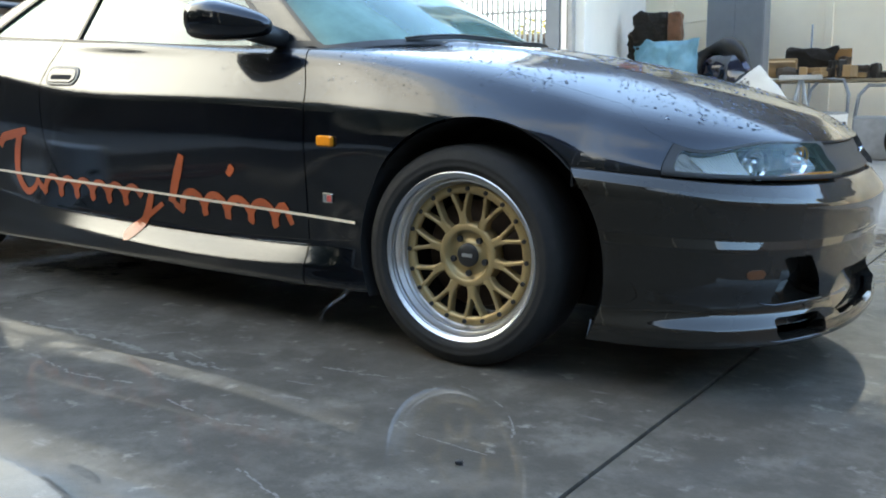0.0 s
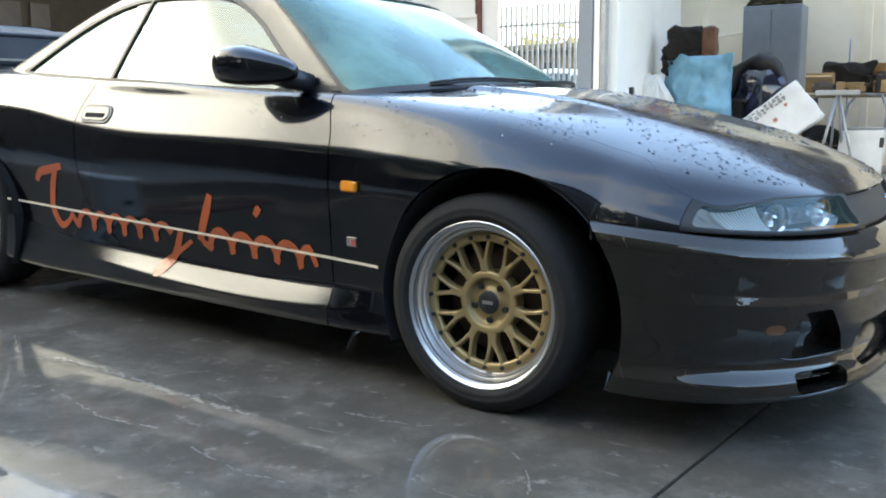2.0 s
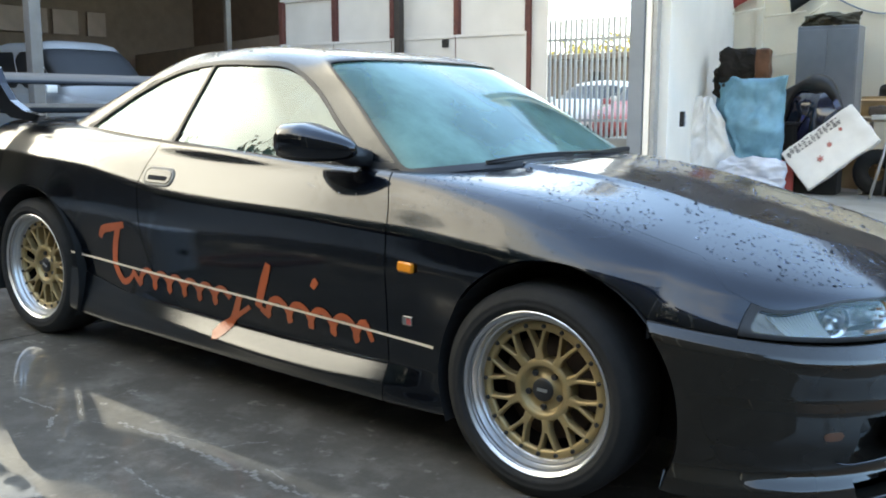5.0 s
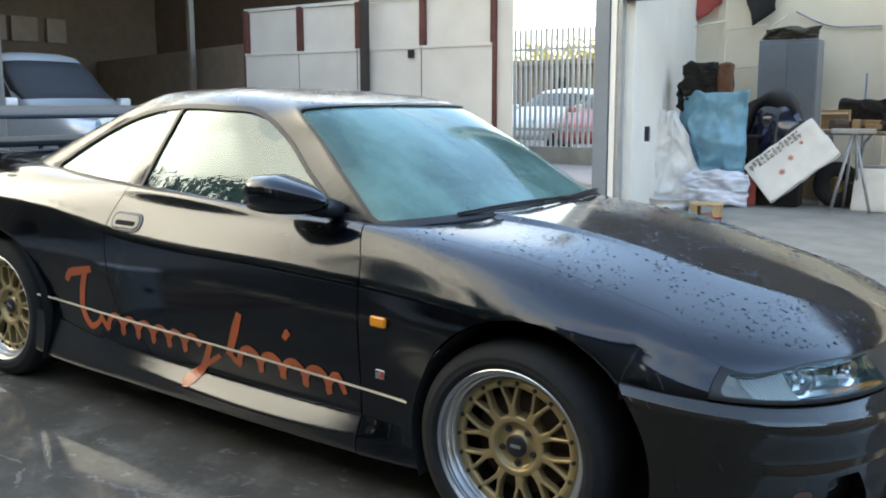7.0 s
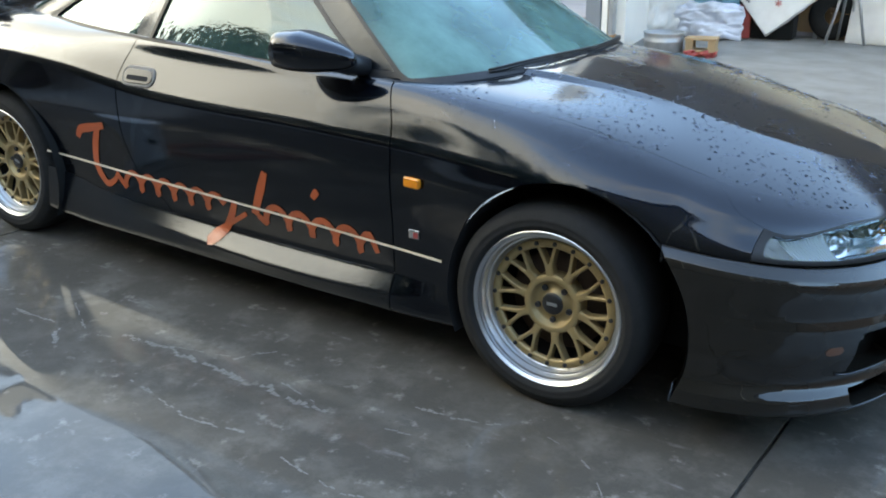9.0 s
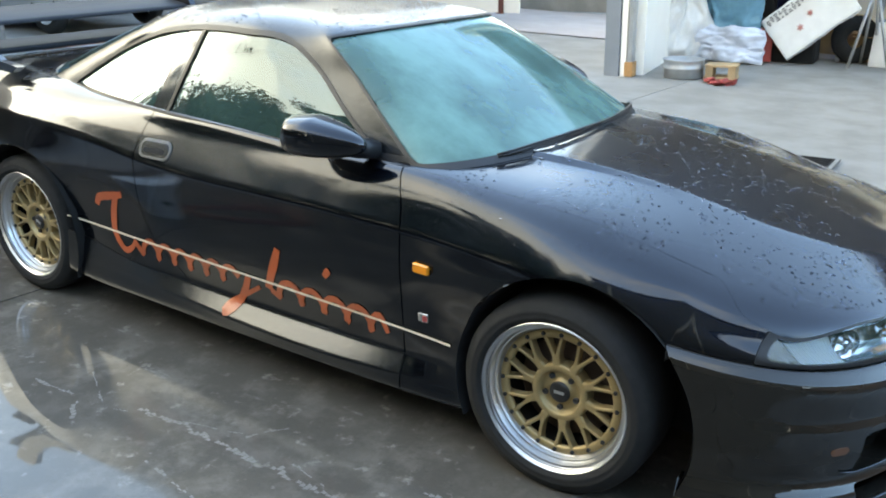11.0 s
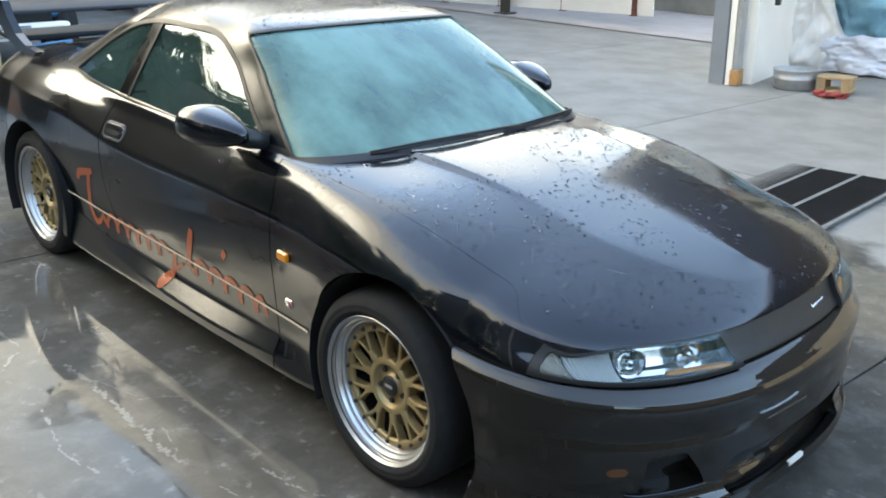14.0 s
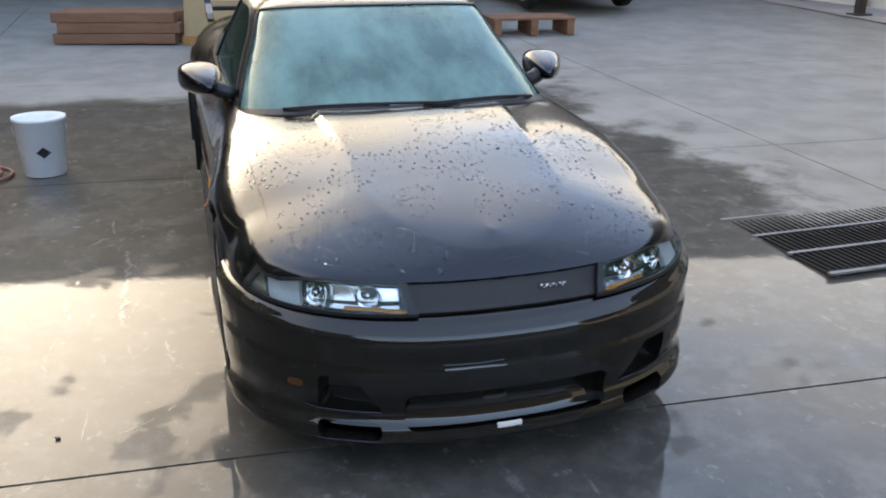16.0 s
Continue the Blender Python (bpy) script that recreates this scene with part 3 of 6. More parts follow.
panel("hood", MAIN.cut(lambda x, y, z, v, a: v - hood_edge(a, y) - 0.004, lambda x, y, z, v, a: x + 0.42 + 0.35 * (y / 0.7) ** 2), PAINT_DEW_SHEEN, car, sides=(1, -1))
panel("trunk_lid", MAIN.cut(lambda x, y, z, v, a: v - 8.62, lambda x, y, z, v, a: -2.80 - x), PAINT, car, sides=(1, -1))
panel("rear_bumper", MAIN.cut(lambda x, y, z, v, a: -3.055 - x, outside(REAR_ARCH), lambda x, y, z, v, a: 0.625 - z, lambda x, y, z, v, a: v - 0.3), PAINT, car, sides=(1, -1))
panel("tail_panel", MAIN.cut(lambda x, y, z, v, a: a - 2.755, lambda x, y, z, v, a: z - 0.63, lambda x, y, z, v, a: 8.6 - v), BLACK, car, sides=(1, -1))
panel("front_bumper", BUMPER.cut(lambda x, y, z, v, a: np.hypot(x - 0.045, z - 0.32) - 0.397, *HOLES), PAINT_BROWN_REFLECTION, car, sides=(1, -1), depth=0.055)
panel("bumper_core", BUMPER.cut(lambda x, y, z, v, a: v - 3.0, lambda x, y, z, v, a: 9.2 - v, lambda x, y, z, v, a: 0.74 + y), PAINT_BROWN_REFLECTION, car, "dark bumper duct lining", sides=(1, -1), depth=0, shift=-0.053)
panel("grille", MAIN.cut(lambda x, y, z, v, a: v - 4.75, lambda x, y, z, v, a: 7.0 - v, lambda x, y, z, v, a: 0.35 + y, lambda x, y, z, v, a: x - 0.5), GRILLE, car, "smooth dark grille panel", sides=(1, -1), depth=0, shift=-0.016)
for s in (1, -1):
    lens = panel("headlamp", MAIN.cut(*lamp()), LENS_GLASS, car, "clear headlamp lens", sides=(s,), depth=0)
    panel("lamp_surround", MAIN.cut(*lamp(0.05)), BLACK, lens, sides=(s,), depth=0.0, shift=-0.075)
    inside = [*lamp(), lambda x, y, z, v, a: v - 5.2, lambda x, y, z, v, a: hood_edge(a, y) - 0.2 - v]
    panel("outer_ribbed_lens", MAIN.cut(*inside, lambda x, y, z, v, a: -y - 0.738), SMOKED_TIP, lens, "smoked outer indicator lens", sides=(s,), depth=0.02, shift=-0.012)
    panel("reflector", MAIN.cut(*inside, lambda x, y, z, v, a: -y - 0.645, lambda x, y, z, v, a: 0.734 + y), RIBBED, lens, "ribbed bright reflector", sides=(s,), depth=0.02, shift=-0.020)
    panel("lamp_bowl", MAIN.cut(*inside, lambda x, y, z, v, a: 0.632 + y), SMOKED, lens, "dark mirrored lamp bowl", sides=(s,), depth=0.02, shift=-0.06)
    panel("lamp_rim", MAIN.cut(lambda x, y, z, v, a: v - 4.98, lambda x, y, z, v, a: hood_edge(a, y) - 0.01 - v, lambda x, y, z, v, a: -y - 0.296 - 0.26 * (z - 0.565), lambda x, y, z, v, a: x - lamp_rear(z) - 0.002,
                               lambda x, y, z, v, a: -np.minimum.reduce([(v - 5.20) * .05, (hood_edge(a, y) - 0.14 - v) * .05, -y - 0.318 - 0.26 * (z - 0.565), x - lamp_rear(z) - 0.026])), BLACK, lens, sides=(s,), depth=0.03, shift=0.0012)
    for y, z, x, r, turn in ((-0.590, 0.612, 0.748, 0.040, 40), (-0.440, 0.618, 0.828, 0.038, 24)):
        bm = lathe([(r, -0.004), (r * 1.06, 0.0), (r * 0.97, -0.001), (r * 0.88, 0.016), (r * 0.62, 0.034), (r * 0.3, 0.042), (0.001, 0.044)], 28)
        bowl = part("lamp_reflector", bm, CHROME, lens, "round chrome reflector bowl", m=pose(x - 0.012, s * y, z, 0, 0, 90 - s * turn), smooth=True)
        part("bulb_shield", lathe([(0.0, -0.004), (r * 0.26, -0.002), (r * 0.32, 0.006), (r * 0.30, 0.036)], 18), CHROME, bowl, smooth=True)
    # amber strip painted in for a tan reflection along the lamp's foot
    bm = box(0.02, 0.2, 0.016, 0.004)
    part("tan_reflection_strip", bm, AMBER, lens, m=pose(0.838, s * -0.42, 0.577, 0, 0, s * -24))
    marker = hole(0.646, 0.692, 0.324, 0.348, 0.011)
    panel("marker_lamp", BUMPER.cut(lambda x, y, z, v, a: -marker(x, y, z, v, a)), AMBER_DULL, car, "dull amber bumper marker lamp", sides=(s,), depth=0.004, shift=0.0022)
def bumper_x(y, reach, half, n):
    return 0.32 + (reach - 0.32) * max(0.0, 1 - (abs(y) / half) ** n) ** (1 / n)


# lower edges of ducts and slots: thin tubes added to catch a glint
for s in (1, -1):
    for z, y0, y1, reach, half, n in ((0.2475, 0.414, 0.640, 0.9485, 0.8600, 2.32), (0.1540, 0.400, 0.650, 0.9680, 0.8655, 2.40)):
        part("glint_lip", tube([(bumper_x(y, reach, half, n) + 0.001, -s * y, z + 0.010 * max(0.0, (y - y1 + 0.05) / 0.05) ** 2) for y in np.linspace(y0, y1, 18)], [0.0015 + 0.0030 * math.sin(math.pi * (k + 0.5) / 18) ** 0.5 for k in range(18)], 8), PAINT, car, smooth=True)
part("emblem", tube([(0.004 * math.cos(k), -0.045 + 0.09 * k / 24, 0.006 * math.sin(k * 1.15) + 0.004 * (k == 2)) for k in range(25)], 0.0022, 6), CHROME, car, "thin chrome emblem on the nose", m=pose(0.886, 0.150, 0.622, 0, -14, 2), smooth=True)
part("lip_reflector", box(0.012, 0.085, 0.016, 0.002), WHITE, car, m=pose(0.965, -0.009, 0.184))
for z, x in ((0.336, 0.942), (0.408, 0.967)):
    part("plate_bracket_bar", box(0.006, 0.20, 0.004), CHROME, car, m=pose(x, -0.13, z, 0, 0, -4))

# cabin: pillars and roof in paint, glass between
def win_top(x):
    return spline([(-2.52, 0.965), (-2.40, 1.04), (-2.2, 1.145), (-2.0, 1.21), (-1.8, 1.243), (-1.5, 1.252), (-1.28, 1.235), (-1.13, 1.16), (-0.95, 1.03), (-0.78, 0.915)], x)


def belt(x):
    return spline([(-2.6, 0.955), (-2.3, 0.945), (-1.9, 0.932), (-1.2, 0.908), (-0.7, 0.898)], x)


def post(z):
    return -1.865 + 0.28 * (z - 0.93)


def ws(x, y, z, v, a):
    return np.minimum.reduce([0.93 - a, v - 0.12, 2.93 - v, 9 * np.ones_like(a)])


def side_zone(x, z, a):
    return np.where((a > 0.9) & (a < 2.6), np.minimum.reduce([win_top(x) - z, z - belt(x), x + 2.51]), -1)


glass_all = lambda x, y, z, v, a: -np.maximum.reduce([ws(x, y, z, v, a) * 0.2, side_zone(x, z, a), np.minimum.reduce([a - 2.22, v - 0.25, 2.8 - v]) * 0.2])
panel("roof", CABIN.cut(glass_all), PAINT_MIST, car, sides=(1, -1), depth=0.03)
panel("windscreen", CABIN.cut(lambda x, y, z, v, a: 0.945 - a, lambda x, y, z, v, a: v - 0.06, lambda x, y, z, v, a: 2.98 - v), WINDSCREEN, car, "dew-covered windscreen", sides=(1, -1), depth=0, shift=-0.006)
panel("rear_window", CABIN.cut(lambda x, y, z, v, a: a - 2.2, lambda x, y, z, v, a: v - 0.2, lambda x, y, z, v, a: 2.85 - v), SIDEGLASS, car, sides=(1, -1), depth=0, shift=-0.006)
for s in (1, -1):
    panel("door_glass", CABIN.cut(lambda x, y, z, v, a: np.where((a > .95) & (a < 2.5), 1.0, -1.0), lambda x, y, z, v, a: win_top(x) + 0.01 - z, lambda x, y, z, v, a: z - belt(x) + 0.01, lambda x, y, z, v, a: x - post(z) - 0.055), SIDEGLASS, car, sides=(s,), depth=0, shift=-0.006)
    panel("quarter_glass", CABIN.cut(lambda x, y, z, v, a: np.where((a > .95) & (a < 2.6), 1.0, -1.0), lambda x, y, z, v, a: win_top(x) + 0.01 - z, lambda x, y, z, v, a: z - belt(x) + 0.01, lambda x, y, z, v, a: post(z) - 0.045 - x, lambda x, y, z, v, a: x + 2.52), SIDEGLASS, car, sides=(s,), depth=0, shift=-0.006)
    panel("centre_pillar", CABIN.cut(lambda x, y, z, v, a: np.where((a > .95) & (a < 2.5), 1.0, -1.0), lambda x, y, z, v, a: win_top(x) + 0.01 - z, lambda x, y, z, v, a: z - belt(x) + 0.01, lambda x, y, z, v, a: post(z) + 0.055 - x, lambda x, y, z, v, a: x - post(z) + 0.045), PAINT, car, sides=(s,), depth=0.01, shift=-0.003)
    on_side = lambda x, y, z, v, a: np.where((a > .95) & (a < 2.7), 1.0, -1.0)
    panel("belt_moulding", CABIN.cut(on_side, lambda x, y, z, v, a: x + 2.54, lambda x, y, z, v, a: -0.70 - x, lambda x, y, z, v, a: belt(x) + 0.010 - z, lambda x, y, z, v, a: z - belt(x) + 0.012), BLACK, car, sides=(s,), depth=0.012, shift=0.009)
    panel("window_seal", CABIN.cut(on_side, lambda x, y, z, v, a: x + 2.55, lambda x, y, z, v, a: win_top(x) + 0.014 - z, lambda x, y, z, v, a: z - belt(x),
                                   lambda x, y, z, v, a: -np.minimum.reduce([win_top(x) - 0.004 - z, z - belt(x) - 0.002, x + 2.505])), BLACK, car, sides=(s,), depth=0.006, shift=0.003)
    panel("pillar_seal", CABIN.cut(on_side, lambda x, y, z, v, a: win_top(x) - z, lambda x, y, z, v, a: z - belt(x), lambda x, y, z, v, a: post(z) + 0.062 - x, lambda x, y, z, v, a: x - post(z) - 0.046), BLACK, car, sides=(s,), depth=0.004, shift=0.002)


# wheels
def make_wheel():
    w = thing("wheel", Matrix(), "", "")
    tyre = lathe([(0.232, -0.085), (0.243, -0.108), (0.258, -0.1175), (0.262, -0.1195), (0.266, -0.1185), (0.276, -0.1180), (0.280, -0.1195), (0.285, -0.1160), (0.304, -0.108), (0.316, -0.092), (0.3205, -0.06), (0.321, 0), (0.3205, 0.06), (0.312, 0.095), (0.285, 0.112), (0.24, 0.1)], 72)
    part("tyre", tyre, RUBBER, w, smooth=True)
    rim = lathe([(0.2335, -0.104), (0.2425, -0.112), (0.2455, -0.110), (0.2460, -0.106), (0.2415, -0.1045), (0.2405, -0.0985), (0.2345, -0.0975), (0.2335, -0.0915), (0.2265, -0.0905), (0.2215, -0.0800), (0.2205, -0.0745), (0.2155, -0.0735), (0.2115, -0.0655), (0.2105, -0.0600), (0.2060, -0.0560), (0.203, -0.046), (0.200, 0.02), (0.205, 0.09)], 72)
    part("rim_lip", rim, POLISH, w, "polished stepped rim lip")
    ring = lathe([(0.206, -0.056), (0.203, -0.062), (0.186, -0.062), (0.180, -0.058), (0.180, -0.045)], 72)
    part("spoke_ring", ring, GOLD, w, smooth=True)
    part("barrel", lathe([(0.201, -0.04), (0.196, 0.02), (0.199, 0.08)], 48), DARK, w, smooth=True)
    part("brake_disc", lathe([(0.05, -0.004), (0.155, -0.004), (0.16, 0.0), (0.16, 0.02), (0.05, 0.02)], 48), mat("rusty_disc", (0.07, 0.045, 0.035), 0.6, 0.5, 20, 0.3), w, smooth=True)

    def arm(bm, pts, widths, ys, thick):
        """A cast spoke arm along (radius, angle) points: a flat crown, rounded shoulders, straight flanks."""
        ps = [Vector((r * math.cos(t), 0, r * math.sin(t))) for r, t in pts]
        rows = []
        for k, p in enumerate(ps):
            d = (ps[min(k + 1, len(ps) - 1)] - ps[max(k - 1, 0)]).normalized()
            n = Vector((-d.z, 0, d.x))
            rows.append([bm.verts.new(p + n * widths[k] * q + Vector((0, ys[k] + e, 0))) for q, e in ((-1, thick), (-1, 0.006), (-0.8, 0.0015), (-0.45, 0), (0.45, 0), (0.8, 0.0015), (1, 0.006), (1, thick))])
        for r0, r1 in zip(rows, rows[1:]):
            for k in range(7):
                bm.faces.new((r0[k], r0[k + 1], r1[k + 1], r1[k]))

    for i in range(10):
        bm = bmesh.new()
        a = i * math.tau / 10 + 0.471
        arm(bm, [(0.080, a), (0.096, a), (0.110, a), (0.128, a)], [0.0200, 0.0150, 0.0128, 0.0118], [-0.0565, -0.0585, -0.0595, -0.0600], 0.03)
        for q in (-1, 1):
            arm(bm, [(0.108, a + q * 0.044), (0.126, a + q * 0.058), (0.152, a + q * 0.108), (0.176, a + q * 0.146), (0.190, a + q * 0.157)], [0.0080, 0.0068, 0.0058, 0.0062, 0.0100], [-0.0592, -0.0603, -0.0610, -0.0612, -0.0605], 0.028)
        part("spoke", bm, GOLD, w)
    hub = lathe([(0.0, -0.050), (0.033, -0.050), (0.036, -0.047), (0.038, -0.0415), (0.060, -0.0400), (0.0655, -0.0420), (0.0700, -0.0500), (0.0725, -0.0570), (0.0760, -0.0590), (0.0880, -0.0585), (0.0930, -0.0560), (0.0945, -0.0500), (0.0950, -0.01)], 60)
    part("hub", hub, GOLD, w, smooth=True)
    part("centre_cap", lathe([(0.0, -0.0570), (0.030, -0.0570), (0.0340, -0.0545), (0.0350, -0.0500)], 32), BLACK, w, "black centre cap", smooth=True)
    bm = bmesh.new()
    add_box(bm, 0.034, 0.0015, 0.010, (0, -0.0578, 0))
    part("cap_mark", bm, POLISH, w)
    for i in range(5):
        a = i * math.tau / 5 + 0.942
        bm = lathe([(0.0, -0.046), (0.0055, -0.046), (0.0075, -0.048), (0.0095, -0.046), (0.0100, -0.030)], 12)
        part("lug_nut", bm, BLACK, w, m=pose(0.055 * math.cos(a), -0.002, 0.054 * math.sin(a)))
    bolt = None
    for i in range(20):
        a = i * math.tau / 20
        m = pose(0.1945 * math.cos(a), -0.0, 0.1945 * math.sin(a))
        if bolt is None:
            bolt = part("rim_bolt", lathe([(0.0, -0.069), (0.0055, -0.069), (0.0072, -0.066), (0.0072, -0.06)], 8), BLACK, w, m=m)
        else:
            b = new("rim_bolt", bolt.data)
            b.parent, b.matrix_local = w, m
    return w


wheel = make_wheel()
wheel.parent = car
wheel.matrix_local = pose(-0.005, -0.731, 0.315)
for x, y, turn, roll in ((-2.73, -0.700, 0, 20), (-0.005, 0.731, 180, 33), (-2.73, 0.700, 180, 7)):
    c = copy_thing(wheel, pose(x, y, 0.315, 0, 0, turn) @ pose(0, 0, 0, 0, roll, 0))
for x, r in ((0.045, 0.39), (-2.69, 0.38)):
    for s in (1, -1):
        bm = bmesh.new()
        n = 28
        rows = [[bm.verts.new((x + r * math.cos(t), s * y, 0.32 + r * math.sin(t))) for y in (0.845, 0.50)] for t in np.linspace(-0.46, math.pi + 0.42, n)]
        for a, b in zip(rows, rows[1:]):
            bm.faces.new((a[0], a[1], b[1], b[0]))
        bm.faces.new([q[1] for q in rows])
        part("wheel_arch_liner", bm, DARK, car)
# ---- smaller parts of the car ----
def ribbon(name, strokes, width, material, parent, label="", lift=0.0025, loft=MAIN):
    """Painted strokes that lie on the flank: each a list of (x, z), drawn as a band."""
    bm = bmesh.new()
    for st in strokes:
        pts = [Vector((p[0], p[1])) for p in st]
        wid = [p[2] * 1.2 if len(p) > 2 else width for p in st]
        fine, fw = [], []
        for i in range(len(pts) - 1):
            p0, p1, p2, p3 = pts[max(i - 1, 0)], pts[i], pts[i + 1], pts[min(i + 2, len(pts) - 1)]
            n = max(2, int((p2 - p1).length / 0.014))
            for k in range(n):
                t = k / n
                fine.append(0.5 * ((2 * p1) + (p2 - p0) * t + (2 * p0 - 5 * p1 + 4 * p2 - p3) * t * t + (3 * p1 - p0 - 3 * p2 + p3) * t**3))
                fw.append(wid[i] + (wid[i + 1] - wid[i]) * t)
        fine.append(pts[-1])
        fw.append(wid[-1])
        prev = None
        for i, p in enumerate(fine):
            d = fine[min(i + 1, len(fine) - 1)] - fine[max(i - 1, 0)]
            d = d.normalized() if d.length else Vector((1, 0))
            nn = Vector((-d.y, d.x)) * fw[i] / 2
            row = []
            for q in (p + nn, p - nn):
                row.append(bm.verts.new((q.x, loft.flank(q.x, q.y, 1.2, 7.6) - lift, q.y)))
            if prev:
                bm.faces.new((prev[0], prev[1], row[1], row[0]))
            prev = row
    return part(name, bm, material, parent, label)


ribbon("pinstripe", [[(-2.40, 0.428), (-1.4, 0.404), (-0.383, 0.378)]], 0.009, CREAM, car, "cream pinstripe", 0.0042)
ribbon("side_decal", [
    [(-2.175, 0.520, 0.020), (-2.150, 0.556, 0.028), (-2.10, 0.570, 0.030), (-2.0, 0.592, 0.022)],
    [(-2.035, 0.588, 0.024), (-2.07, 0.50, 0.030), (-2.075, 0.415, 0.028), (-2.02, 0.352, 0.024), (-1.965, 0.375, 0.018), (-1.945, 0.41, 0.016)],
    [(-1.95, 0.40, 0.02)] + [(-1.90 + 0.0130 * i - 0.020 * math.sin(i * 0.9), 0.388 - 0.033 * math.cos(i * 0.9) - 0.0002 * i, 0.021) for i in range(41)] + [(-1.36, 0.40, 0.02)],
    [(-1.30, 0.405, 0.022), (-1.335, 0.33, 0.026), (-1.385, 0.255, 0.028), (-1.42, 0.232, 0.026), (-1.415, 0.262, 0.02), (-1.33, 0.315, 0.016), (-1.25, 0.365, 0.014)],
    [(-1.135, 0.545, 0.022), (-1.16, 0.48, 0.032), (-1.205, 0.372, 0.026)],
    [(-1.19, 0.37, 0.02)] + [(-1.15 + 0.0137 * i - 0.022 * math.sin(i * 0.8), 0.384 - 0.036 * math.cos(i * 0.8) - 0.0004 * i, 0.022) for i in range(36)] + [(-0.645, 0.345, 0.016)],
    [(-0.918, 0.488, 0.018), (-0.90, 0.512, 0.024), (-0.892, 0.520, 0.016)],
], 0.022, ORANGE, car, "orange brush-stroke graphic on door", 0.003)


def on_flank(x, z, out=0.0):
    y = MAIN.flank(x, z, 1.2, 7.6)
    k = (MAIN.flank(x, z + 0.03, 1.2, 7.9) - MAIN.flank(x, z - 0.03, 1.2, 7.9)) / 0.06
    h = (MAIN.flank(x + 0.04, z, 1.2, 7.6) - MAIN.flank(x - 0.04, z, 1.2, 7.6)) / 0.08
    return Vector((x, y - out, z)), -math.degrees(math.atan(k)), math.degrees(math.atan(h))


for s in (1, -1):
    p, lean, yaw = on_flank(-0.49, 0.622, 0.004)
    part("side_indicator", plate(0.066, 0.034, 0.009, 0.012), AMBER, car, "amber side indicator", m=pose(p.x, s * p.y, p.z, s * lean, 0, s * yaw))
    p, lean, yaw = on_flank(-0.493, 0.445, 0.002)
    b = part("wing_badge", box(0.040, 0.006, 0.030, 0.003), CHROME, car, "small chrome and red badge", m=pose(p.x, s * p.y, p.z, s * lean, 0, s * yaw))
    part("badge_inlay", box(0.018, 0.003, 0.020, 0.001), RED, b, m=pose(0.008, -0.003 * s, -0.001))
    p, lean, yaw = on_flank(-1.80, 0.803, 0.001)
    h = part("door_handle", plate(0.172, 0.080, 0.034, 0.006), mat("dark_handle_frame", (0.08, 0.085, 0.09), 0.35, 0.3), car, "flush door handle in dark frame", m=pose(p.x, s * p.y, p.z, s * lean, 0, s * yaw))
    part("handle_plate", plate(0.152, 0.062, 0.027, 0.009), PAINT, h)
    # raised black plate; the recess's shade is put into its colour
    part("handle_recess_shade", plate(0.118, 0.026, 0.010, 0.0100), DARK, h, m=pose(0, 0, -0.008))

    # mirror: a shell flattened at the back, on a short foot
    bm = bmesh.new()
    bmesh.ops.create_uvsphere(bm, u_segments=36, v_segments=22, radius=1)
    for v in bm.verts:
        x, y, z = v.co
        y, z = math.copysign(abs(y) ** 0.75, y), math.copysign(abs(z) ** 0.72, z)
        f = max(x, -0.5)
        x = f if x < 0 else x * 1.15
        taper = 1 - 0.42 * max(x, 0) ** 1.4
        v.co = (0.165 * x, 0.094 * y * taper, 0.066 * z * (1 - 0.25 * max(x, 0)) - 0.016 * max(x, 0))
    m = part("door_mirror", bm, PAINT, car, "dark blue door mirror", m=pose(-0.925, s * -0.828, 0.990, 0, 0, s * 10), smooth=True)
    part("mirror_glass", lathe([(0.0, 0), (0.054, 0), (0.056, 0.003)], 28), CHROME, m, m=pose(-0.084, 0, 0, 0, 0, -90) @ Matrix.Diagonal((1.45, 1, 0.95, 1)))
    bm = tube([(0.08, s * 0.015, -0.02), (0.13, s * 0.06, -0.040), (0.17, s * 0.115, -0.055)], [0.040, 0.036, 0.030], 12)
    part("mirror_foot", bm, BLACK, m, smooth=True)
    # rear wing uprights
    prof = [(-2.84, 1.005), (-2.98, 1.022), (-3.10, 1.07), (-3.19, 1.15), (-3.235, 1.225), (-3.30, 1.245), (-3.42, 1.245), (-3.39, 1.19), (-3.31, 1.10), (-3.22, 1.035), (-3.10, 0.985), (-2.9, 0.975)]
    bm = bmesh.new()
    va, vb = [bm.verts.new((x, s * 0.645, z)) for x, z in prof], [bm.verts.new((x, s * 0.685, z)) for x, z in prof]
    bm.faces.new(va)
    bm.faces.new(vb[::-1])
    for i in range(len(prof)):
        j = (i + 1) % len(prof)
        bm.faces.new((va[i], vb[i], vb[j], va[j]))
    bmesh.ops.recalc_face_normals(bm, faces=bm.faces)
    if s == 1:
        wing = thing("rear_wing", Matrix(), "", "")
        wing.parent = car
    part("wing_upright", bm, PAINT, wing)

bm = bmesh.new()
rows = []
for y in np.linspace(-0.66, 0.66, 17):
    sec = [(-3.20, 1.150), (-3.24, 1.170), (-3.36, 1.190), (-3.52, 1.205), (-3.53, 1.198), (-3.38, 1.168), (-3.24, 1.146)]
    rows.append([bm.verts.new((x, y, z)) for x, z in sec])
for a, b in zip(rows, rows[1:]):
    for k in range(len(sec)):
        bm.faces.new((a[k], a[(k + 1) % len(sec)], b[(k + 1) % len(sec)], b[k]))
bmesh.ops.recalc_face_normals(bm, faces=bm.faces)
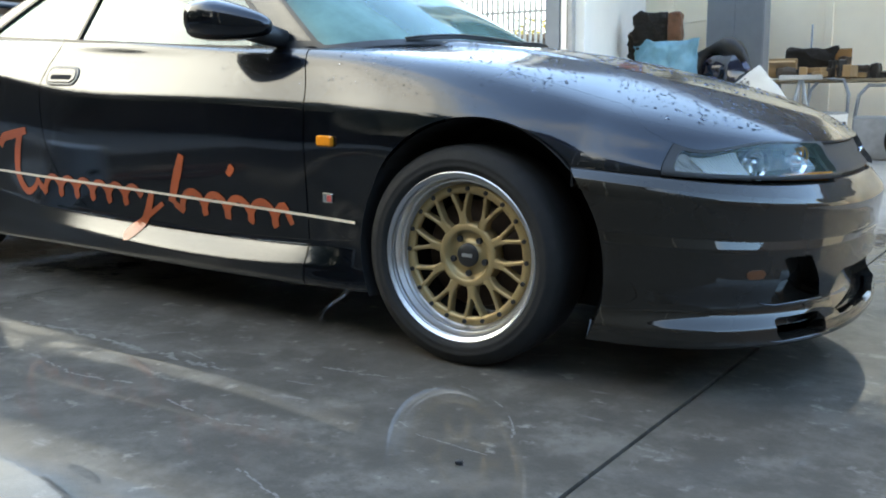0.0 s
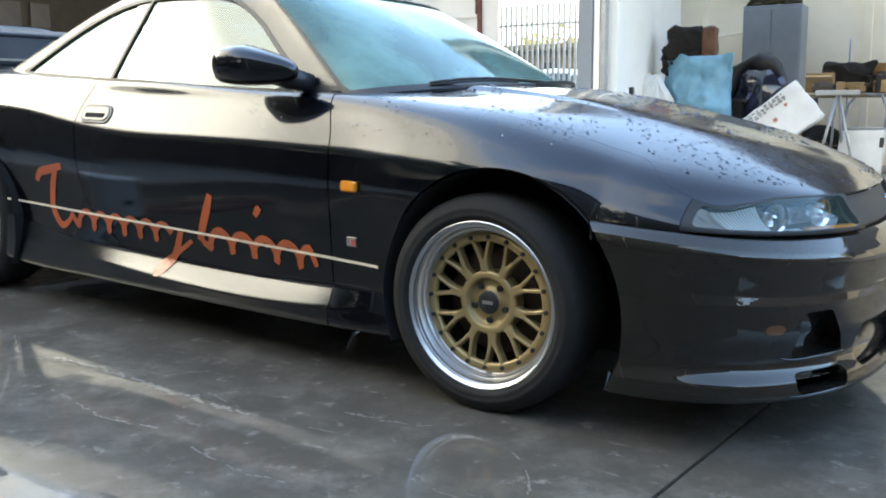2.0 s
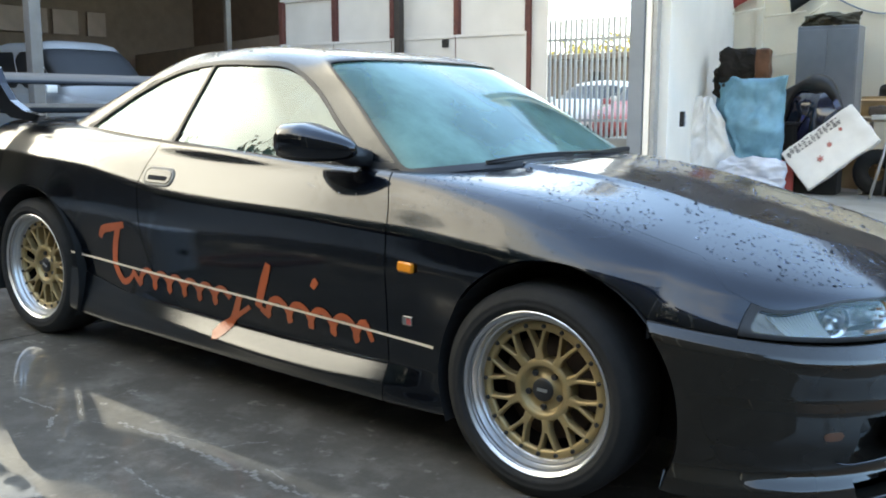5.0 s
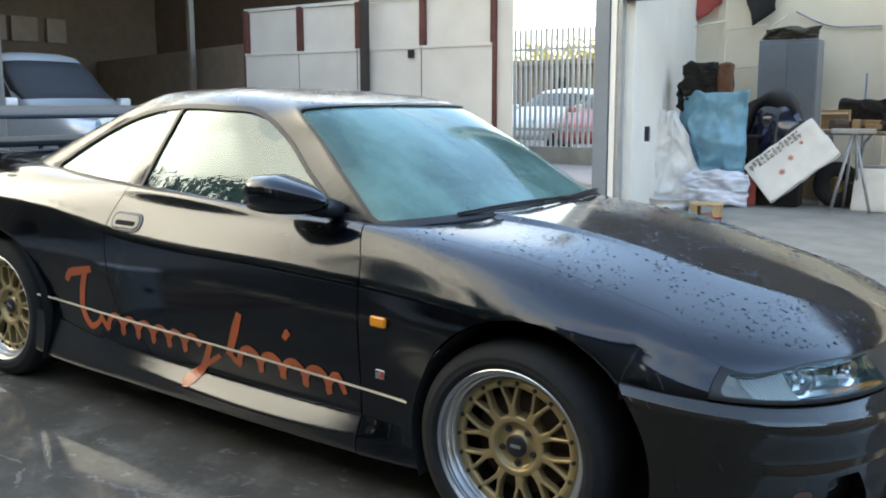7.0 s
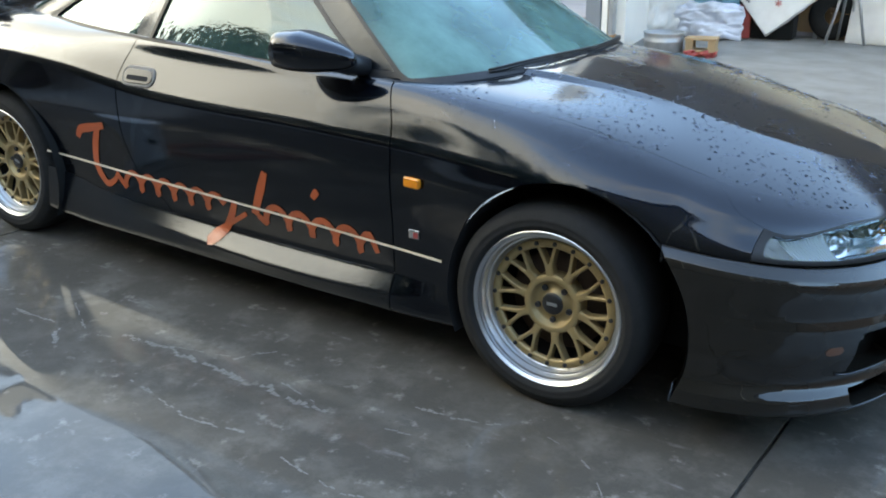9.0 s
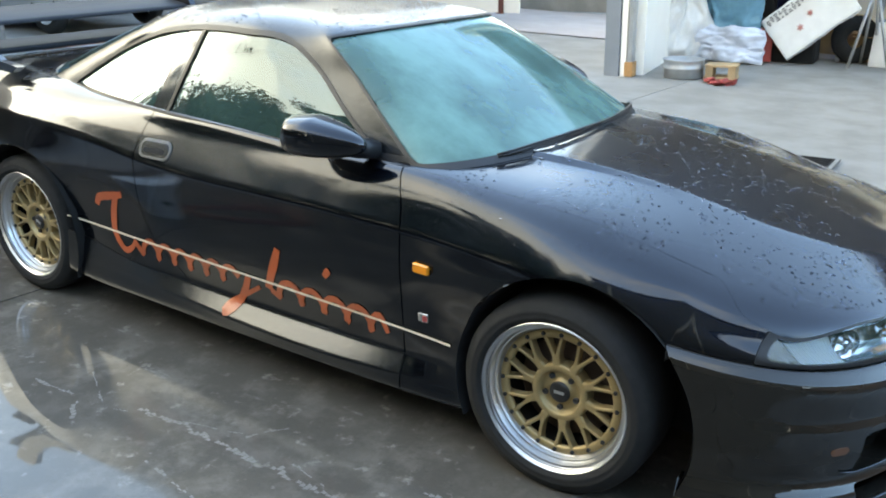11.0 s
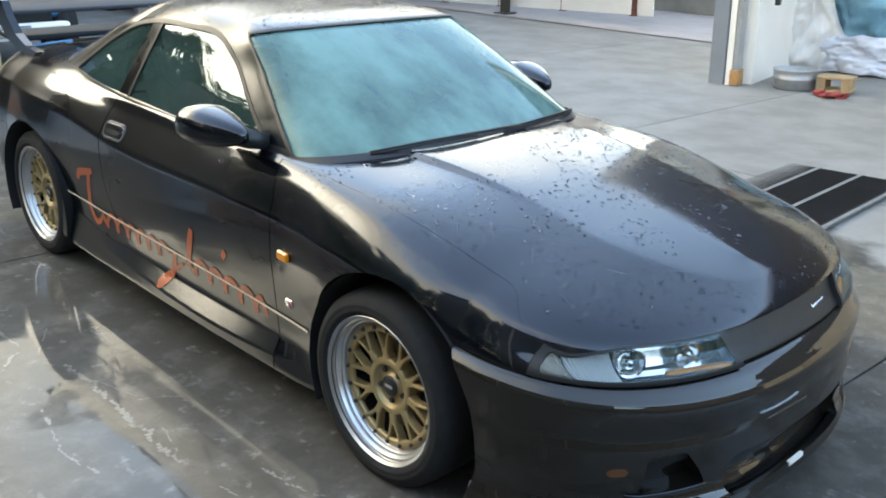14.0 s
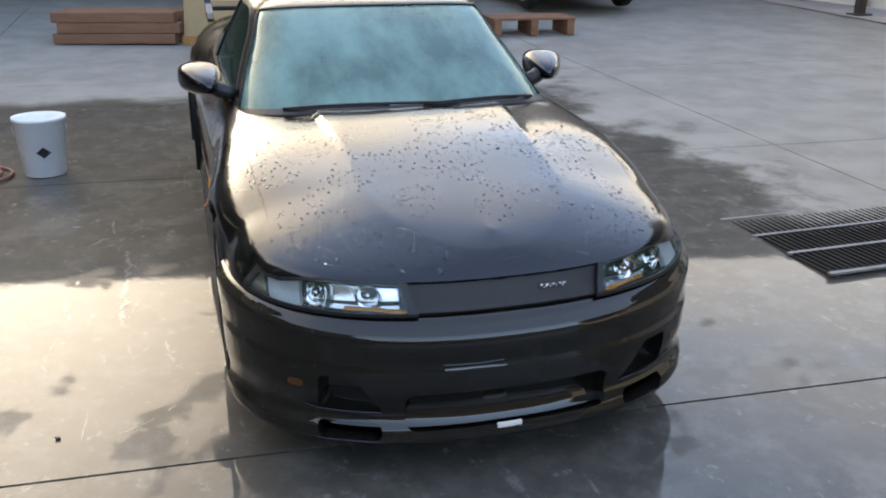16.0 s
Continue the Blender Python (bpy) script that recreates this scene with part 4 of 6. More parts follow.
part("wing_blade", bm, WINGDULL, wing, smooth=True)
part("wing_lower_blade", box(0.20, 1.26, 0.03, 0.01), WINGDULL, wing, m=pose(-3.40, 0, 1.02, 0, 5, 0))
for s in (1, -1):
    for y, r, x in ((-0.60, 0.070, -3.545), (-0.42, 0.06, -3.61)):
        part("tail_lamp", lathe([(0.0, -0.02), (r * 0.9, -0.018), (r, -0.004), (r, 0.02)], 28), RED, car, "round red tail lamp", m=pose(x, s * y, 0.76, 0, 0, -90), smooth=True)

# wipers, cowl and screen edge
panel("cowl", MAIN.cut(lambda x, y, z, v, a: -0.425 - x - 0.35 * (y / 0.7) ** 2, lambda x, y, z, v, a: x + 0.95, lambda x, y, z, v, a: v - 8.3), BLACK, car, "black wiper cowl", sides=(1, -1), depth=0, shift=-0.012)
panel("screen_seal", CABIN.cut(lambda x, y, z, v, a: 0.955 - a, lambda x, y, z, v, a: v - 0.02, lambda x, y, z, v, a: 3.02 - v, lambda x, y, z, v, a: -np.minimum.reduce([0.925 - a, (v - 0.16) * .3, (2.93 - v) * .3])), BLACK, car, sides=(1, -1), depth=0.0, shift=0.003)


def on_screen(q, v):
    """A point on the windscreen: q from -1 (right) to 1 (left) across, v up the glass."""
    i = int(round(v * 7))
    row = CABIN.G[i, :44]
    n = CABIN.N[i, :44]
    j = int(round(abs(q) * 41))
    p, nn = row[j], n[j]
    s = 1 if q < 0 else -1
    return Vector((p[0], p[1] * s, p[2])), Vector((nn[0], nn[1] * s, nn[2]))


for base, tip, q0 in ((0.10, -0.52, 0.02), (0.62, 0.02, 0.5)):
    pts = []
    for k in range(9):
        q = base + (tip - base) * k / 8
        p, n = on_screen(max(-0.95, min(0.95, q)), 0.14)
        pts.append(p + n * (0.009 + 0.012 * math.sin(k / 8 * math.pi)))
    w = part("wiper_arm", tube(pts, [0.007 - 0.0004 * k for k in range(9)], 8), BLACK, car, smooth=True)
    blade = [p + Vector((0.002, 0, -0.008)) for p in pts[2:]]
    part("wiper_blade", tube(blade, 0.005, 6), BLACK, w, smooth=True)
for s in (1, -1):
    part("washer_nozzle", box(0.03, 0.022, 0.012, 0.004), BLACK, car, m=pose(-0.216, s * 0.296, 0.9215))

# cabin inside
bm = quad_sheet(-2.7, -0.5, -0.66, 0.66, 0.45)
part("cabin_floor", bm, INTERIOR, car)
part("dashboard", box(0.42, 1.28, 0.22, 0.06, seg=4), INTERIOR, car, m=pose(-0.78, 0, 0.83))
for y in (-0.36, 0.36):
    seat = part("seat", box(0.50, 0.50, 0.20, 0.06, seg=3), INTERIOR, car, m=pose(-1.45, y, 0.52))
    part("seat_back", box(0.16, 0.50, 0.62, 0.06, seg=3), INTERIOR, seat, m=pose(-0.30, 0, 0.30, 0, -16, 0))
    part("headrest", box(0.10, 0.26, 0.16, 0.04, seg=3), INTERIOR, seat, m=pose(-0.42, 0, 0.66, 0, -12, 0))
part("rear_bench", box(0.5, 1.15, 0.5, 0.08, seg=3), INTERIOR, car, m=pose(-2.30, 0, 0.62))
part("steering_wheel", tube([(0.18 * math.cos(t), 0.18 * math.sin(t), 0) for t in np.linspace(0, math.tau, 28, endpoint=False)], 0.014, 8, True), BLACK, car, m=pose(-1.06, -0.36, 0.87, 0, -66, 0), smooth=True)

# water beads standing on the panels
rng = np.random.default_rng(4)


def beads(loft, tests, count, lo, hi):
    """Small domes of water scattered over a cut of the body."""
    data, faces = loft.cut(*tests)
    quads = [f for f in faces if len(f) == 4]
    P = data[:, :3]
    area = np.array([np.linalg.norm(np.cross(P[f[1]] - P[f[0]], P[f[3]] - P[f[0]])) for f in quads])
    pick = rng.choice(len(quads), count, p=area / area.sum())
    V, F = [], []
    for k in pick:
        f = quads[k]
        a, b = rng.random(2)
        p = (1 - a) * (1 - b) * P[f[0]] + a * (1 - b) * P[f[1]] + a * b * P[f[2]] + (1 - a) * b * P[f[3]]
        n = data[f[0], 3:6]
        s = 1 if rng.random() < 0.5 else -1
        p, n = p * (1, s, 1), n * (1, s, 1)
        if noise.noise(Vector(p * 5.0)) < -0.12:
            continue
        r = lo + (hi - lo) * rng.random() ** 2.5
        t = np.cross(n, (0.3, 0.9, 0.2))
        t /= np.linalg.norm(t)
        u = np.cross(n, t)
        o = len(V)
        st = 0.8 + 0.5 * rng.random()
        for hh, rr in ((0.0, 1.0), (0.34, 0.72)):
            for q in range(7):
                an = q * math.tau / 7
                V.append(p + n * (hh * r) + (t * math.cos(an) * st + u * math.sin(an)) * r * rr)
        V.append(p + n * 0.48 * r)
        for q in range(7):
            w = (q + 1) % 7
            F.append((o + q, o + w, o + 7 + w, o + 7 + q))
            F.append((o + 7 + q, o + 7 + w, o + 14))
    return V, F


WATER = bpy.data.materials.new("water_beads")
WATER.use_nodes = True
wb = WATER.node_tree.nodes["Principled BSDF"]
wb.inputs["Base Color"].default_value = (0.9, 0.95, 1.0, 1)
wb.inputs["Roughness"].default_value, wb.inputs["IOR"].default_value, wb.inputs["Transmission Weight"].default_value = 0.02, 1.33, 1.0
for nm, lf, ts, cnt, lo, hi, lab in (
    ("hood_water_beads", MAIN, (lambda x, y, z, v, a: v - 7.7, lambda x, y, z, v, a: x + 0.42 + 0.35 * (y / 0.7) ** 2), 4200, 0.0017, 0.0062, "beads of rain water on the hood"),
    ("roof_water_beads", CABIN, (lambda x, y, z, v, a: v - 3.1,), 2600, 0.0014, 0.0062, "beads of rain water on the roof"),
    ("door_water_beads", MAIN, (lambda x, y, z, v, a: v - 6.3, lambda x, y, z, v, a: 8.2 - v, lambda x, y, z, v, a: x + 1.0, lambda x, y, z, v, a: 0.3 - x), 760, 0.0012, 0.0042, "beads of rain water on door and fender")):
    V, F = beads(lf, ts, cnt, lo, hi)
    ob = part(nm, mesh_of(nm, V, F, True), WATER)
    ob.matrix_world = S
    tagged(ob, lab, "water", kind="stuff")
# ---- the yard ----
def concrete():
    """Concrete, dry and pale towards the buildings, wet and dark round the car, with standing water; scuffs and stains."""
    m = bpy.data.materials.new("yard_concrete")
    m.use_nodes = True
    n, l = m.node_tree.nodes, m.node_tree.links
    b = n["Principled BSDF"]
    geo = n.new("ShaderNodeNewGeometry")
    sep = n.new("ShaderNodeSeparateXYZ")
    l.new(geo.outputs["Position"], sep.inputs["Vector"])

    def tex(scale, detail=5, rough=0.55, stretch=None):
        t = n.new("ShaderNodeTexNoise")
        t.inputs["Scale"].default_value, t.inputs["Detail"].default_value, t.inputs["Roughness"].default_value = scale, detail, rough
        if stretch:
            mp = n.new("ShaderNodeMapping")
            mp.inputs["Scale"].default_value, mp.inputs["Rotation"].default_value = stretch, (0, 0, radians(-8))
            l.new(geo.outputs["Position"], mp.inputs["Vector"])
            l.new(mp.outputs["Vector"], t.inputs["Vector"])
        else:
            l.new(geo.outputs["Position"], t.inputs["Vector"])
        return t.outputs["Fac"]

    def val(op, a, c, clamp=False):
        q = n.new("ShaderNodeMath")
        q.operation, q.use_clamp = op, clamp
        for k, s in enumerate((a, c)):
            if isinstance(s, (int, float)):
                q.inputs[k].default_value = s
            else:
                l.new(s, q.inputs[k])
        return q.outputs["Value"]

    def step(x, lo, hi):
        q = n.new("ShaderNodeMapRange")
        q.interpolation_type = "SMOOTHSTEP"
        q.inputs["From Min"].default_value, q.inputs["From Max"].default_value = lo, hi
        l.new(x, q.inputs["Value"])
        return q.outputs["Result"]

    def blend(f, a, c):
        q = n.new("ShaderNodeMix")
        q.data_type = "RGBA"
        l.new(f, q.inputs[0])
        for k, s in ((6, a), (7, c)):
            if isinstance(s, tuple):
                q.inputs[k].default_value = (*s, 1)
            else:
                l.new(s, q.inputs[k])
        return q.outputs[2]

    big, mid, fine, grit = tex(0.55, 4), tex(2.3, 6, 0.6), tex(14, 6, 0.65), tex(130, 3)
    # the dry edge: beyond about two metres left of the car
    edge = val("ADD", sep.outputs["Y"], val("MULTIPLY", val("SUBTRACT", mid, 0.5), 2.6))
    edge = val("ADD", edge, val("MULTIPLY", val("SUBTRACT", big, 0.5), 2.0))
    dry = step(edge, 2.3, 3.0)
    back = val("SUBTRACT", val("MULTIPLY", val("SUBTRACT", mid, 0.5), 0.8), sep.outputs["X"])
    dry = val("MAXIMUM", dry, step(back, 5.05, 5.45))
    wetc = blend(step(mid, 0.35, 0.7), (0.094, 0.085, 0.074), (0.148, 0.134, 0.116))
    wetc = blend(step(tex(5.5, 7, 0.7), 0.40, 0.66), (0.073, 0.066, 0.057), wetc)
    wetc = blend(step(fine, 0.58, 0.74), wetc, (0.205, 0.189, 0.167))
    wetc = blend(val("MULTIPLY", step(tex(60, 4, 0.7), 0.62, 0.70), 0.7), wetc, (0.055, 0.052, 0.05))
    scuff = val("MULTIPLY", step(tex(1.6, 4, 0.6, (0.9, 5.0, 1.0)), 0.64, 0.70), step(fine, 0.42, 0.6))
    wetc = blend(val("MULTIPLY", scuff, 0.35), wetc, (0.30, 0.29, 0.28))
    dryc = blend(step(mid, 0.3, 0.7), (0.190, 0.178, 0.162), (0.255, 0.241, 0.220))
    dryc = blend(step(fine, 0.6, 0.8), dryc, (0.155, 0.151, 0.147))
    col = blend(dry, wetc, dryc)
    l.new(col, b.inputs["Base Color"])
    r = n.new("ShaderNodeMapRange")
    r.inputs["From Min"].default_value, r.inputs["From Max"].default_value = 0.3, 0.7
    r.inputs["To Min"].default_value, r.inputs["To Max"].default_value = 0.40, 0.58
    l.new(mid, r.inputs["Value"])
    wet = val("SUBTRACT", 1.0, dry)
    l.new(val("ADD", val("MULTIPLY", r.outputs["Result"], wet), val("MULTIPLY", dry, 0.75)), b.inputs["Roughness"])
    l.new(val("ADD", 0.05, val("MULTIPLY", dry, 0.30)), b.inputs["Specular IOR Level"])
    # a film of water lies over the wet part, thinner in patches
    thin = step(val("ADD", mid, val("MULTIPLY", val("SUBTRACT", big, 0.5), 0.7)), 0.60, 0.66)
    film = val("MULTIPLY", wet, val("SUBTRACT", 0.88, val("MULTIPLY", thin, 0.45)))
    l.new(film, b.inputs["Coat Weight"])
    b.inputs["Coat IOR"].default_value = 1.36
    l.new(val("ADD", 0.03, val("MULTIPLY", thin, 0.10)), b.inputs["Coat Roughness"])
    bp = n.new("ShaderNodeBump")
    bp.inputs["Distance"].default_value = 0.004
    bp.inputs["Strength"].default_value = 0.35
    l.new(val("ADD", fine, val("MULTIPLY", grit, 0.35)), bp.inputs["Height"])
    l.new(bp.outputs["Normal"], b.inputs["Normal"])
    bc = n.new("ShaderNodeBump")
    bc.inputs["Distance"].default_value, bc.inputs["Strength"].default_value = 0.003, 0.08
    l.new(tex(9, 4), bc.inputs["Height"])
    l.new(bc.outputs["Normal"], b.inputs["Coat Normal"])
    return m


CONCRETE = concrete()
ground = part("ground", quad_sheet(-300, 300, -300, 300, -0.012), CONCRETE)
ground.matrix_world = S
tagged(ground, "wet grey concrete yard with puddles", "ground", kind="structure")

# slabs with open joints
SLANT = 0.047
xs = [-16.2, -12.8, -9.4, -6.03, -2.67, 0.69, 4.05, 7.4, 10.8]
ys = [-13.0, -9.4, -6.1, -2.95, 3.45, 9.35]
for x0, x1 in zip(xs, xs[1:]):
    for y0, y1 in zip(ys, ys[1:]):
        g = 0.006
        bm = bmesh.new()
        top = [bm.verts.new((x + SLANT * y, y, 0.0)) for x, y in ((x0 + g, y0 + g), (x1 - g, y0 + g), (x1 - g, y1 - g), (x0 + g, y1 - g))]
        low = [bm.verts.new((v.co.x, v.co.y, -0.03)) for v in top]
        bm.faces.new(top)
        for k in range(4):
            bm.faces.new((low[k], low[(k + 1) % 4], top[(k + 1) % 4], top[k]))
        part("slab", bm, CONCRETE, ground)


# pale scratches worn into the concrete
SCRATCH = mat("pale_scratch", (0.150, 0.142, 0.132), 0.6, 0, 30, 0.3, coat=0.9)
for pts, wd in (([(-0.98, -1.17), (-0.89, -1.02)], 0.010), ([(-0.30, -1.08), (-0.14, -1.06), (-0.01, -1.01)], 0.010), ([(-0.30, -1.24), (-0.18, -1.20), (-0.10, -1.21)], 0.010),
                ([(-1.53, -1.27), (-1.24, -1.24), (-0.88, -1.25), (-0.50, -1.26)], 0.022), ([(-1.14, -1.46), (-0.81, -1.52), (-0.62, -1.48)], 0.012), ([(-0.45, -1.52), (-0.21, -1.55), (-0.10, -1.53)], 0.010),
                ([(-1.93, -1.34), (-1.69, -1.33), (-1.56, -1.44)], 0.012), ([(-1.80, -1.18), (-1.54, -1.32), (-1.0, -1.16)], 0.007), ([(-0.74, -1.20), (-0.57, -1.23)], 0.010),
                ([(0.11, -1.00), (0.20, -1.03), (0.28, -1.08), (0.35, -1.16), (0.40, -1.25)], 0.007), ([(0.10, -1.30), (0.22, -1.36), (0.40, -1.37)], 0.005), ([(-0.02, -1.72), (0.2, -1.80), (0.45, -1.83)], 0.010)):
    bm = bmesh.new()
    for i in range(len(pts) - 1):
        a_, b_ = Vector(pts[i]), Vector(pts[i + 1])
        n_ = max(2, int((b_ - a_).length / 0.02))
        d_ = (b_ - a_).normalized()
        for k in range(n_):
            q0, q1 = a_.lerp(b_, k / n_), a_.lerp(b_, (k + 0.9) / n_)
            f = noise.noise(Vector((q0.x * 17, q0.y * 17, wd * 300)))
            if f < -0.20:
                continue
            w_ = wd * (0.25 + 1.0 * abs(f))
            j_ = Vector((-d_.y, d_.x)) * (wd * noise.noise(Vector((q0.x * 31, q0.y * 31, 3.3))))
            s_ = Vector((-d_.y, d_.x)) * w_
            bm.faces.new([bm.verts.new((p.x, p.y, 0.0012)) for p in (q0 + j_ - s_, q1 + j_ - s_ * 0.7, q1 + j_ + s_ * 0.6, q0 + j_ + s_)])
    part("scratch", bm, SCRATCH, ground)


def place(ob, x, y, turn=0.0, z=0.0, lean=0.0, tip=0.0):
    """Stands a thing on the yard at (x, y)."""
    p = W(x, y, z)
    ob.matrix_world = pose(p.x, p.y, p.z, lean, tip, turn)
    return ob


def upright(x0, y0, x1, y1, h, thick, material, name, label, z0=0.0, category="wall"):
    """A wall that stands upright from yard point (x0, y0) to (x1, y1)."""
    a, b = W(x0, y0), W(x1, y1)
    d = Vector((b.x - a.x, b.y - a.y, 0))
    low = min(a.z, b.z) - 0.1
    ob = part(name, box(d.length, thick, h + 0.1 - z0, 0.0, (d.length / 2, 0, (h + 0.1 + z0) / 2)), material)
    ob.matrix_world = Matrix.Translation((a.x, a.y, low)) @ Matrix.Rotation(math.atan2(d.y, d.x), 4, "Z")
    return tagged(ob, label, category, kind="structure")


# drain grating left of the nose
drain = place(thing("drain_grating", Matrix(), "dark slotted steel drain grating in the yard", "drain"), -0.655, 3.06, 2.0)
for k, (dx, wd) in enumerate(((-0.30, 0.28), (0.0, 0.28), (0.30, 0.28))):
    bm = bmesh.new()
    for i in range(46):
        add_box(bm, wd, 0.015, 0.012, (dx, -0.92 + i * 0.041, 0.006))
    for q in (-1, 1):
        add_box(bm, 0.014, 1.88, 0.012, (dx + q * wd / 2, 0, 0.0065))
    part("grate_panel", bm, mat("dark_cast_iron", (0.014, 0.014, 0.015), 0.85, 0.0, 20, 0.3, spec=0.15) if k == 0 else bpy.data.materials["dark_cast_iron"], drain)
for dx in (-0.465, -0.15, 0.15, 0.465):
    part("grate_frame", box(0.03, 1.92, 0.014, 0.002, (dx, 0, 0.007)), mat("worn_frame_steel", (0.19, 0.19, 0.185), 0.6, 0.3, 20, 0.3) if dx < -0.4 else bpy.data.materials["worn_frame_steel"], drain)
# black sheet on the slab stands for the shade below the bars
part("pit_shade", quad_sheet(-0.46, 0.46, -0.95, 0.95, 0.002), DARK, drain)

# hall behind the car: columns, roof, walls
for x, y in ((-10.0, 3.4), (-14.5, 10.35)):
    c = place(thing("hall_column", Matrix(), "grey painted steel column of the hall", "column", "hall columns"), x, y)
    far = x < -12
    paint_ = mat("brown_column_paint", (0.15, 0.12, 0.095), 0.6, 0, 5, 0.2) if far else mat("weathered_column_paint", (0.165, 0.145, 0.130), 0.65, 0, 6, 0.25)
    part("post", box(0.11 if far else 0.14, 0.13 if far else 0.16, 5.3 if far else 4.4, 0.01, (0, 0, 2.6 if far else 2.15)), paint_, c)
    part("base_plate", box(0.3, 0.3, 0.03, 0.004, (0, 0, 0.015)), paint_, c)
    tagged(c, "brown painted steel column of the hall" if far else "grey painted steel column of the hall", "column", "hall columns")
c = place(thing("hall_column", Matrix(), "dark steel column beside the white panels", "column", "hall columns"), -9.25, 9.75)
part("post", box(0.12, 0.14, 4.4, 0.01, (0, 0, 2.15)), ROOFD, c)
part("base_plate", box(0.28, 0.28, 0.03, 0.004, (0, 0, 0.015)), ROOFD, c)
a = W(-10, 0)
HALL = Matrix.Translation((a.x, a.y, a.z)) @ Matrix.Rotation(radians(4.0), 4, "X")  # one roof slope, rising to the far side
roof = part("hall_roof", box(9, 22, 0.12, 0, (-7.3, 4.0, 5.00)), ROOFD)
roof.matrix_world = HALL
tagged(roof, "dark corrugated roof over the open hall", "roof", kind="structure")
fascia = part("hall_fascia", box(0.12, 22, 0.45, 0, (-2.75, 4.0, 4.80)), ROOFD)
fascia.matrix_world = HALL
tagged(fascia, "dark edge beam of the hall roof", "beam", kind="structure")
for k in range(3):
    bm = part("roof_beam", box(0.18, 21.6, 0.28, 0, (-4.5 - 2.6 * k, 4.0, 4.80)), ROOFD)
    bm.matrix_world = HALL
    tagged(bm, "dark steel roof beam", "beam", kind="structure")
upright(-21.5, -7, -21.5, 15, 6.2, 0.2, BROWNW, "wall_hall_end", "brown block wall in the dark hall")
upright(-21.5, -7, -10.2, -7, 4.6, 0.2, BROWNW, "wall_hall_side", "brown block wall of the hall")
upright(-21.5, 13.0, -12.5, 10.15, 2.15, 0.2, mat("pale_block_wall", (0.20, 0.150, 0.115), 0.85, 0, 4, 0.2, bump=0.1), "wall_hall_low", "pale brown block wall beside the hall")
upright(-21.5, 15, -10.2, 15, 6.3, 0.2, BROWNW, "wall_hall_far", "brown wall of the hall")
for k, (y, wd) in enumerate(((9.05, 2.35), (10.72, 0.72), (11.62, 0.55))):
    b = part("wall_strip", box(0.06, wd, 0.62, 0.01), mat("beige_sheet", (0.22, 0.15, 0.125), 0.7, 0, 3, 0.15) if k == 0 else bpy.data.materials["beige_sheet"])
    p = W(-21.3, y)
    b.matrix_world = pose(p.x, p.y, 3.28)
    tagged(b, "beige cladding sheet high on the hall wall", "cladding", kind="structure")

# white sheet partition, two tiers between rusty posts
part_root = place(thing("sheet_partition", Matrix(), "weathered white sheet partition between rusty red posts", "partition"), -12.45, 10.0)
for k in range(5):
    x = 0.06 + k * 1.42
    part("post", box(0.10, 0.10, 2.75, 0.006, (x, -0.05, 1.375)), RUST, part_root)
    if k < 4:
        part("lower_sheet", box(1.40, 0.03, 1.88, 0.004, (x + 0.71, -0.09, 0.96)), PANELW, part_root)
        part("upper_sheet", box(1.30, 0.03, 0.80, 0.004, (x + 0.71, 0.0, 2.32)), PANELW, part_root)
        part("rail", box(1.40, 0.05, 0.05, 0.004, (x + 0.71, -0.10, 1.91)), PANELW, part_root)
part("end_sheet", box(0.32, 0.03, 2.72, 0.004, (5.92, -0.02, 1.37)), PANELW, part_root)
part("top_rail", box(6.05, 0.06, 0.06, 0.005, (3.03, -0.02, 2.76)), PANELW, part_root)
part("latch_box", box(0.12, 0.05, 0.14, 0.01, (4.13, -0.14, 1.80)), BLACK, part_root)
upright(-12.4, 13.5, -8.5, 13.5, 3.6, 0.2, WHITE, "wall_outer", "white wall behind the partition")

# gateway: palisade fence with a road and cars behind
fence = place(thing("palisade_fence", Matrix(), "galvanised palisade fence in the gateway", "fence"), -8.5, 12.6)
pale_me = bm_mesh("pale", box(0.055, 0.02, 2.25, 0.004, (0, 0, 1.35), 1))
pale_me.materials.append(GALV)
for k in range(38):
    o = new("pale", pale_me)
    o.parent, o.matrix_local = fence, pose(0.08 + k * 0.112, 0, 0)
for z in (0.6, 2.1):
    part("rail", box(4.3, 0.04, 0.05, 0.004, (2.15, 0.03, z)), GALV, fence)
part("kerb_wall", box(4.3, 0.2, 0.32, 0.01, (2.15, 0.05, 0.12)), CONCRETE, fence)
ROADM = mat("pale_road", (0.34, 0.29, 0.27), 0.8, 0, 3, 0.15, bump=0.05)
road = part("road", quad_sheet(-40, 30, 9.45, 12.55, 0.004), ROADM)
road.matrix_world = S
tagged(road, "pinkish pale road beyond the gateway", "road", kind="structure")


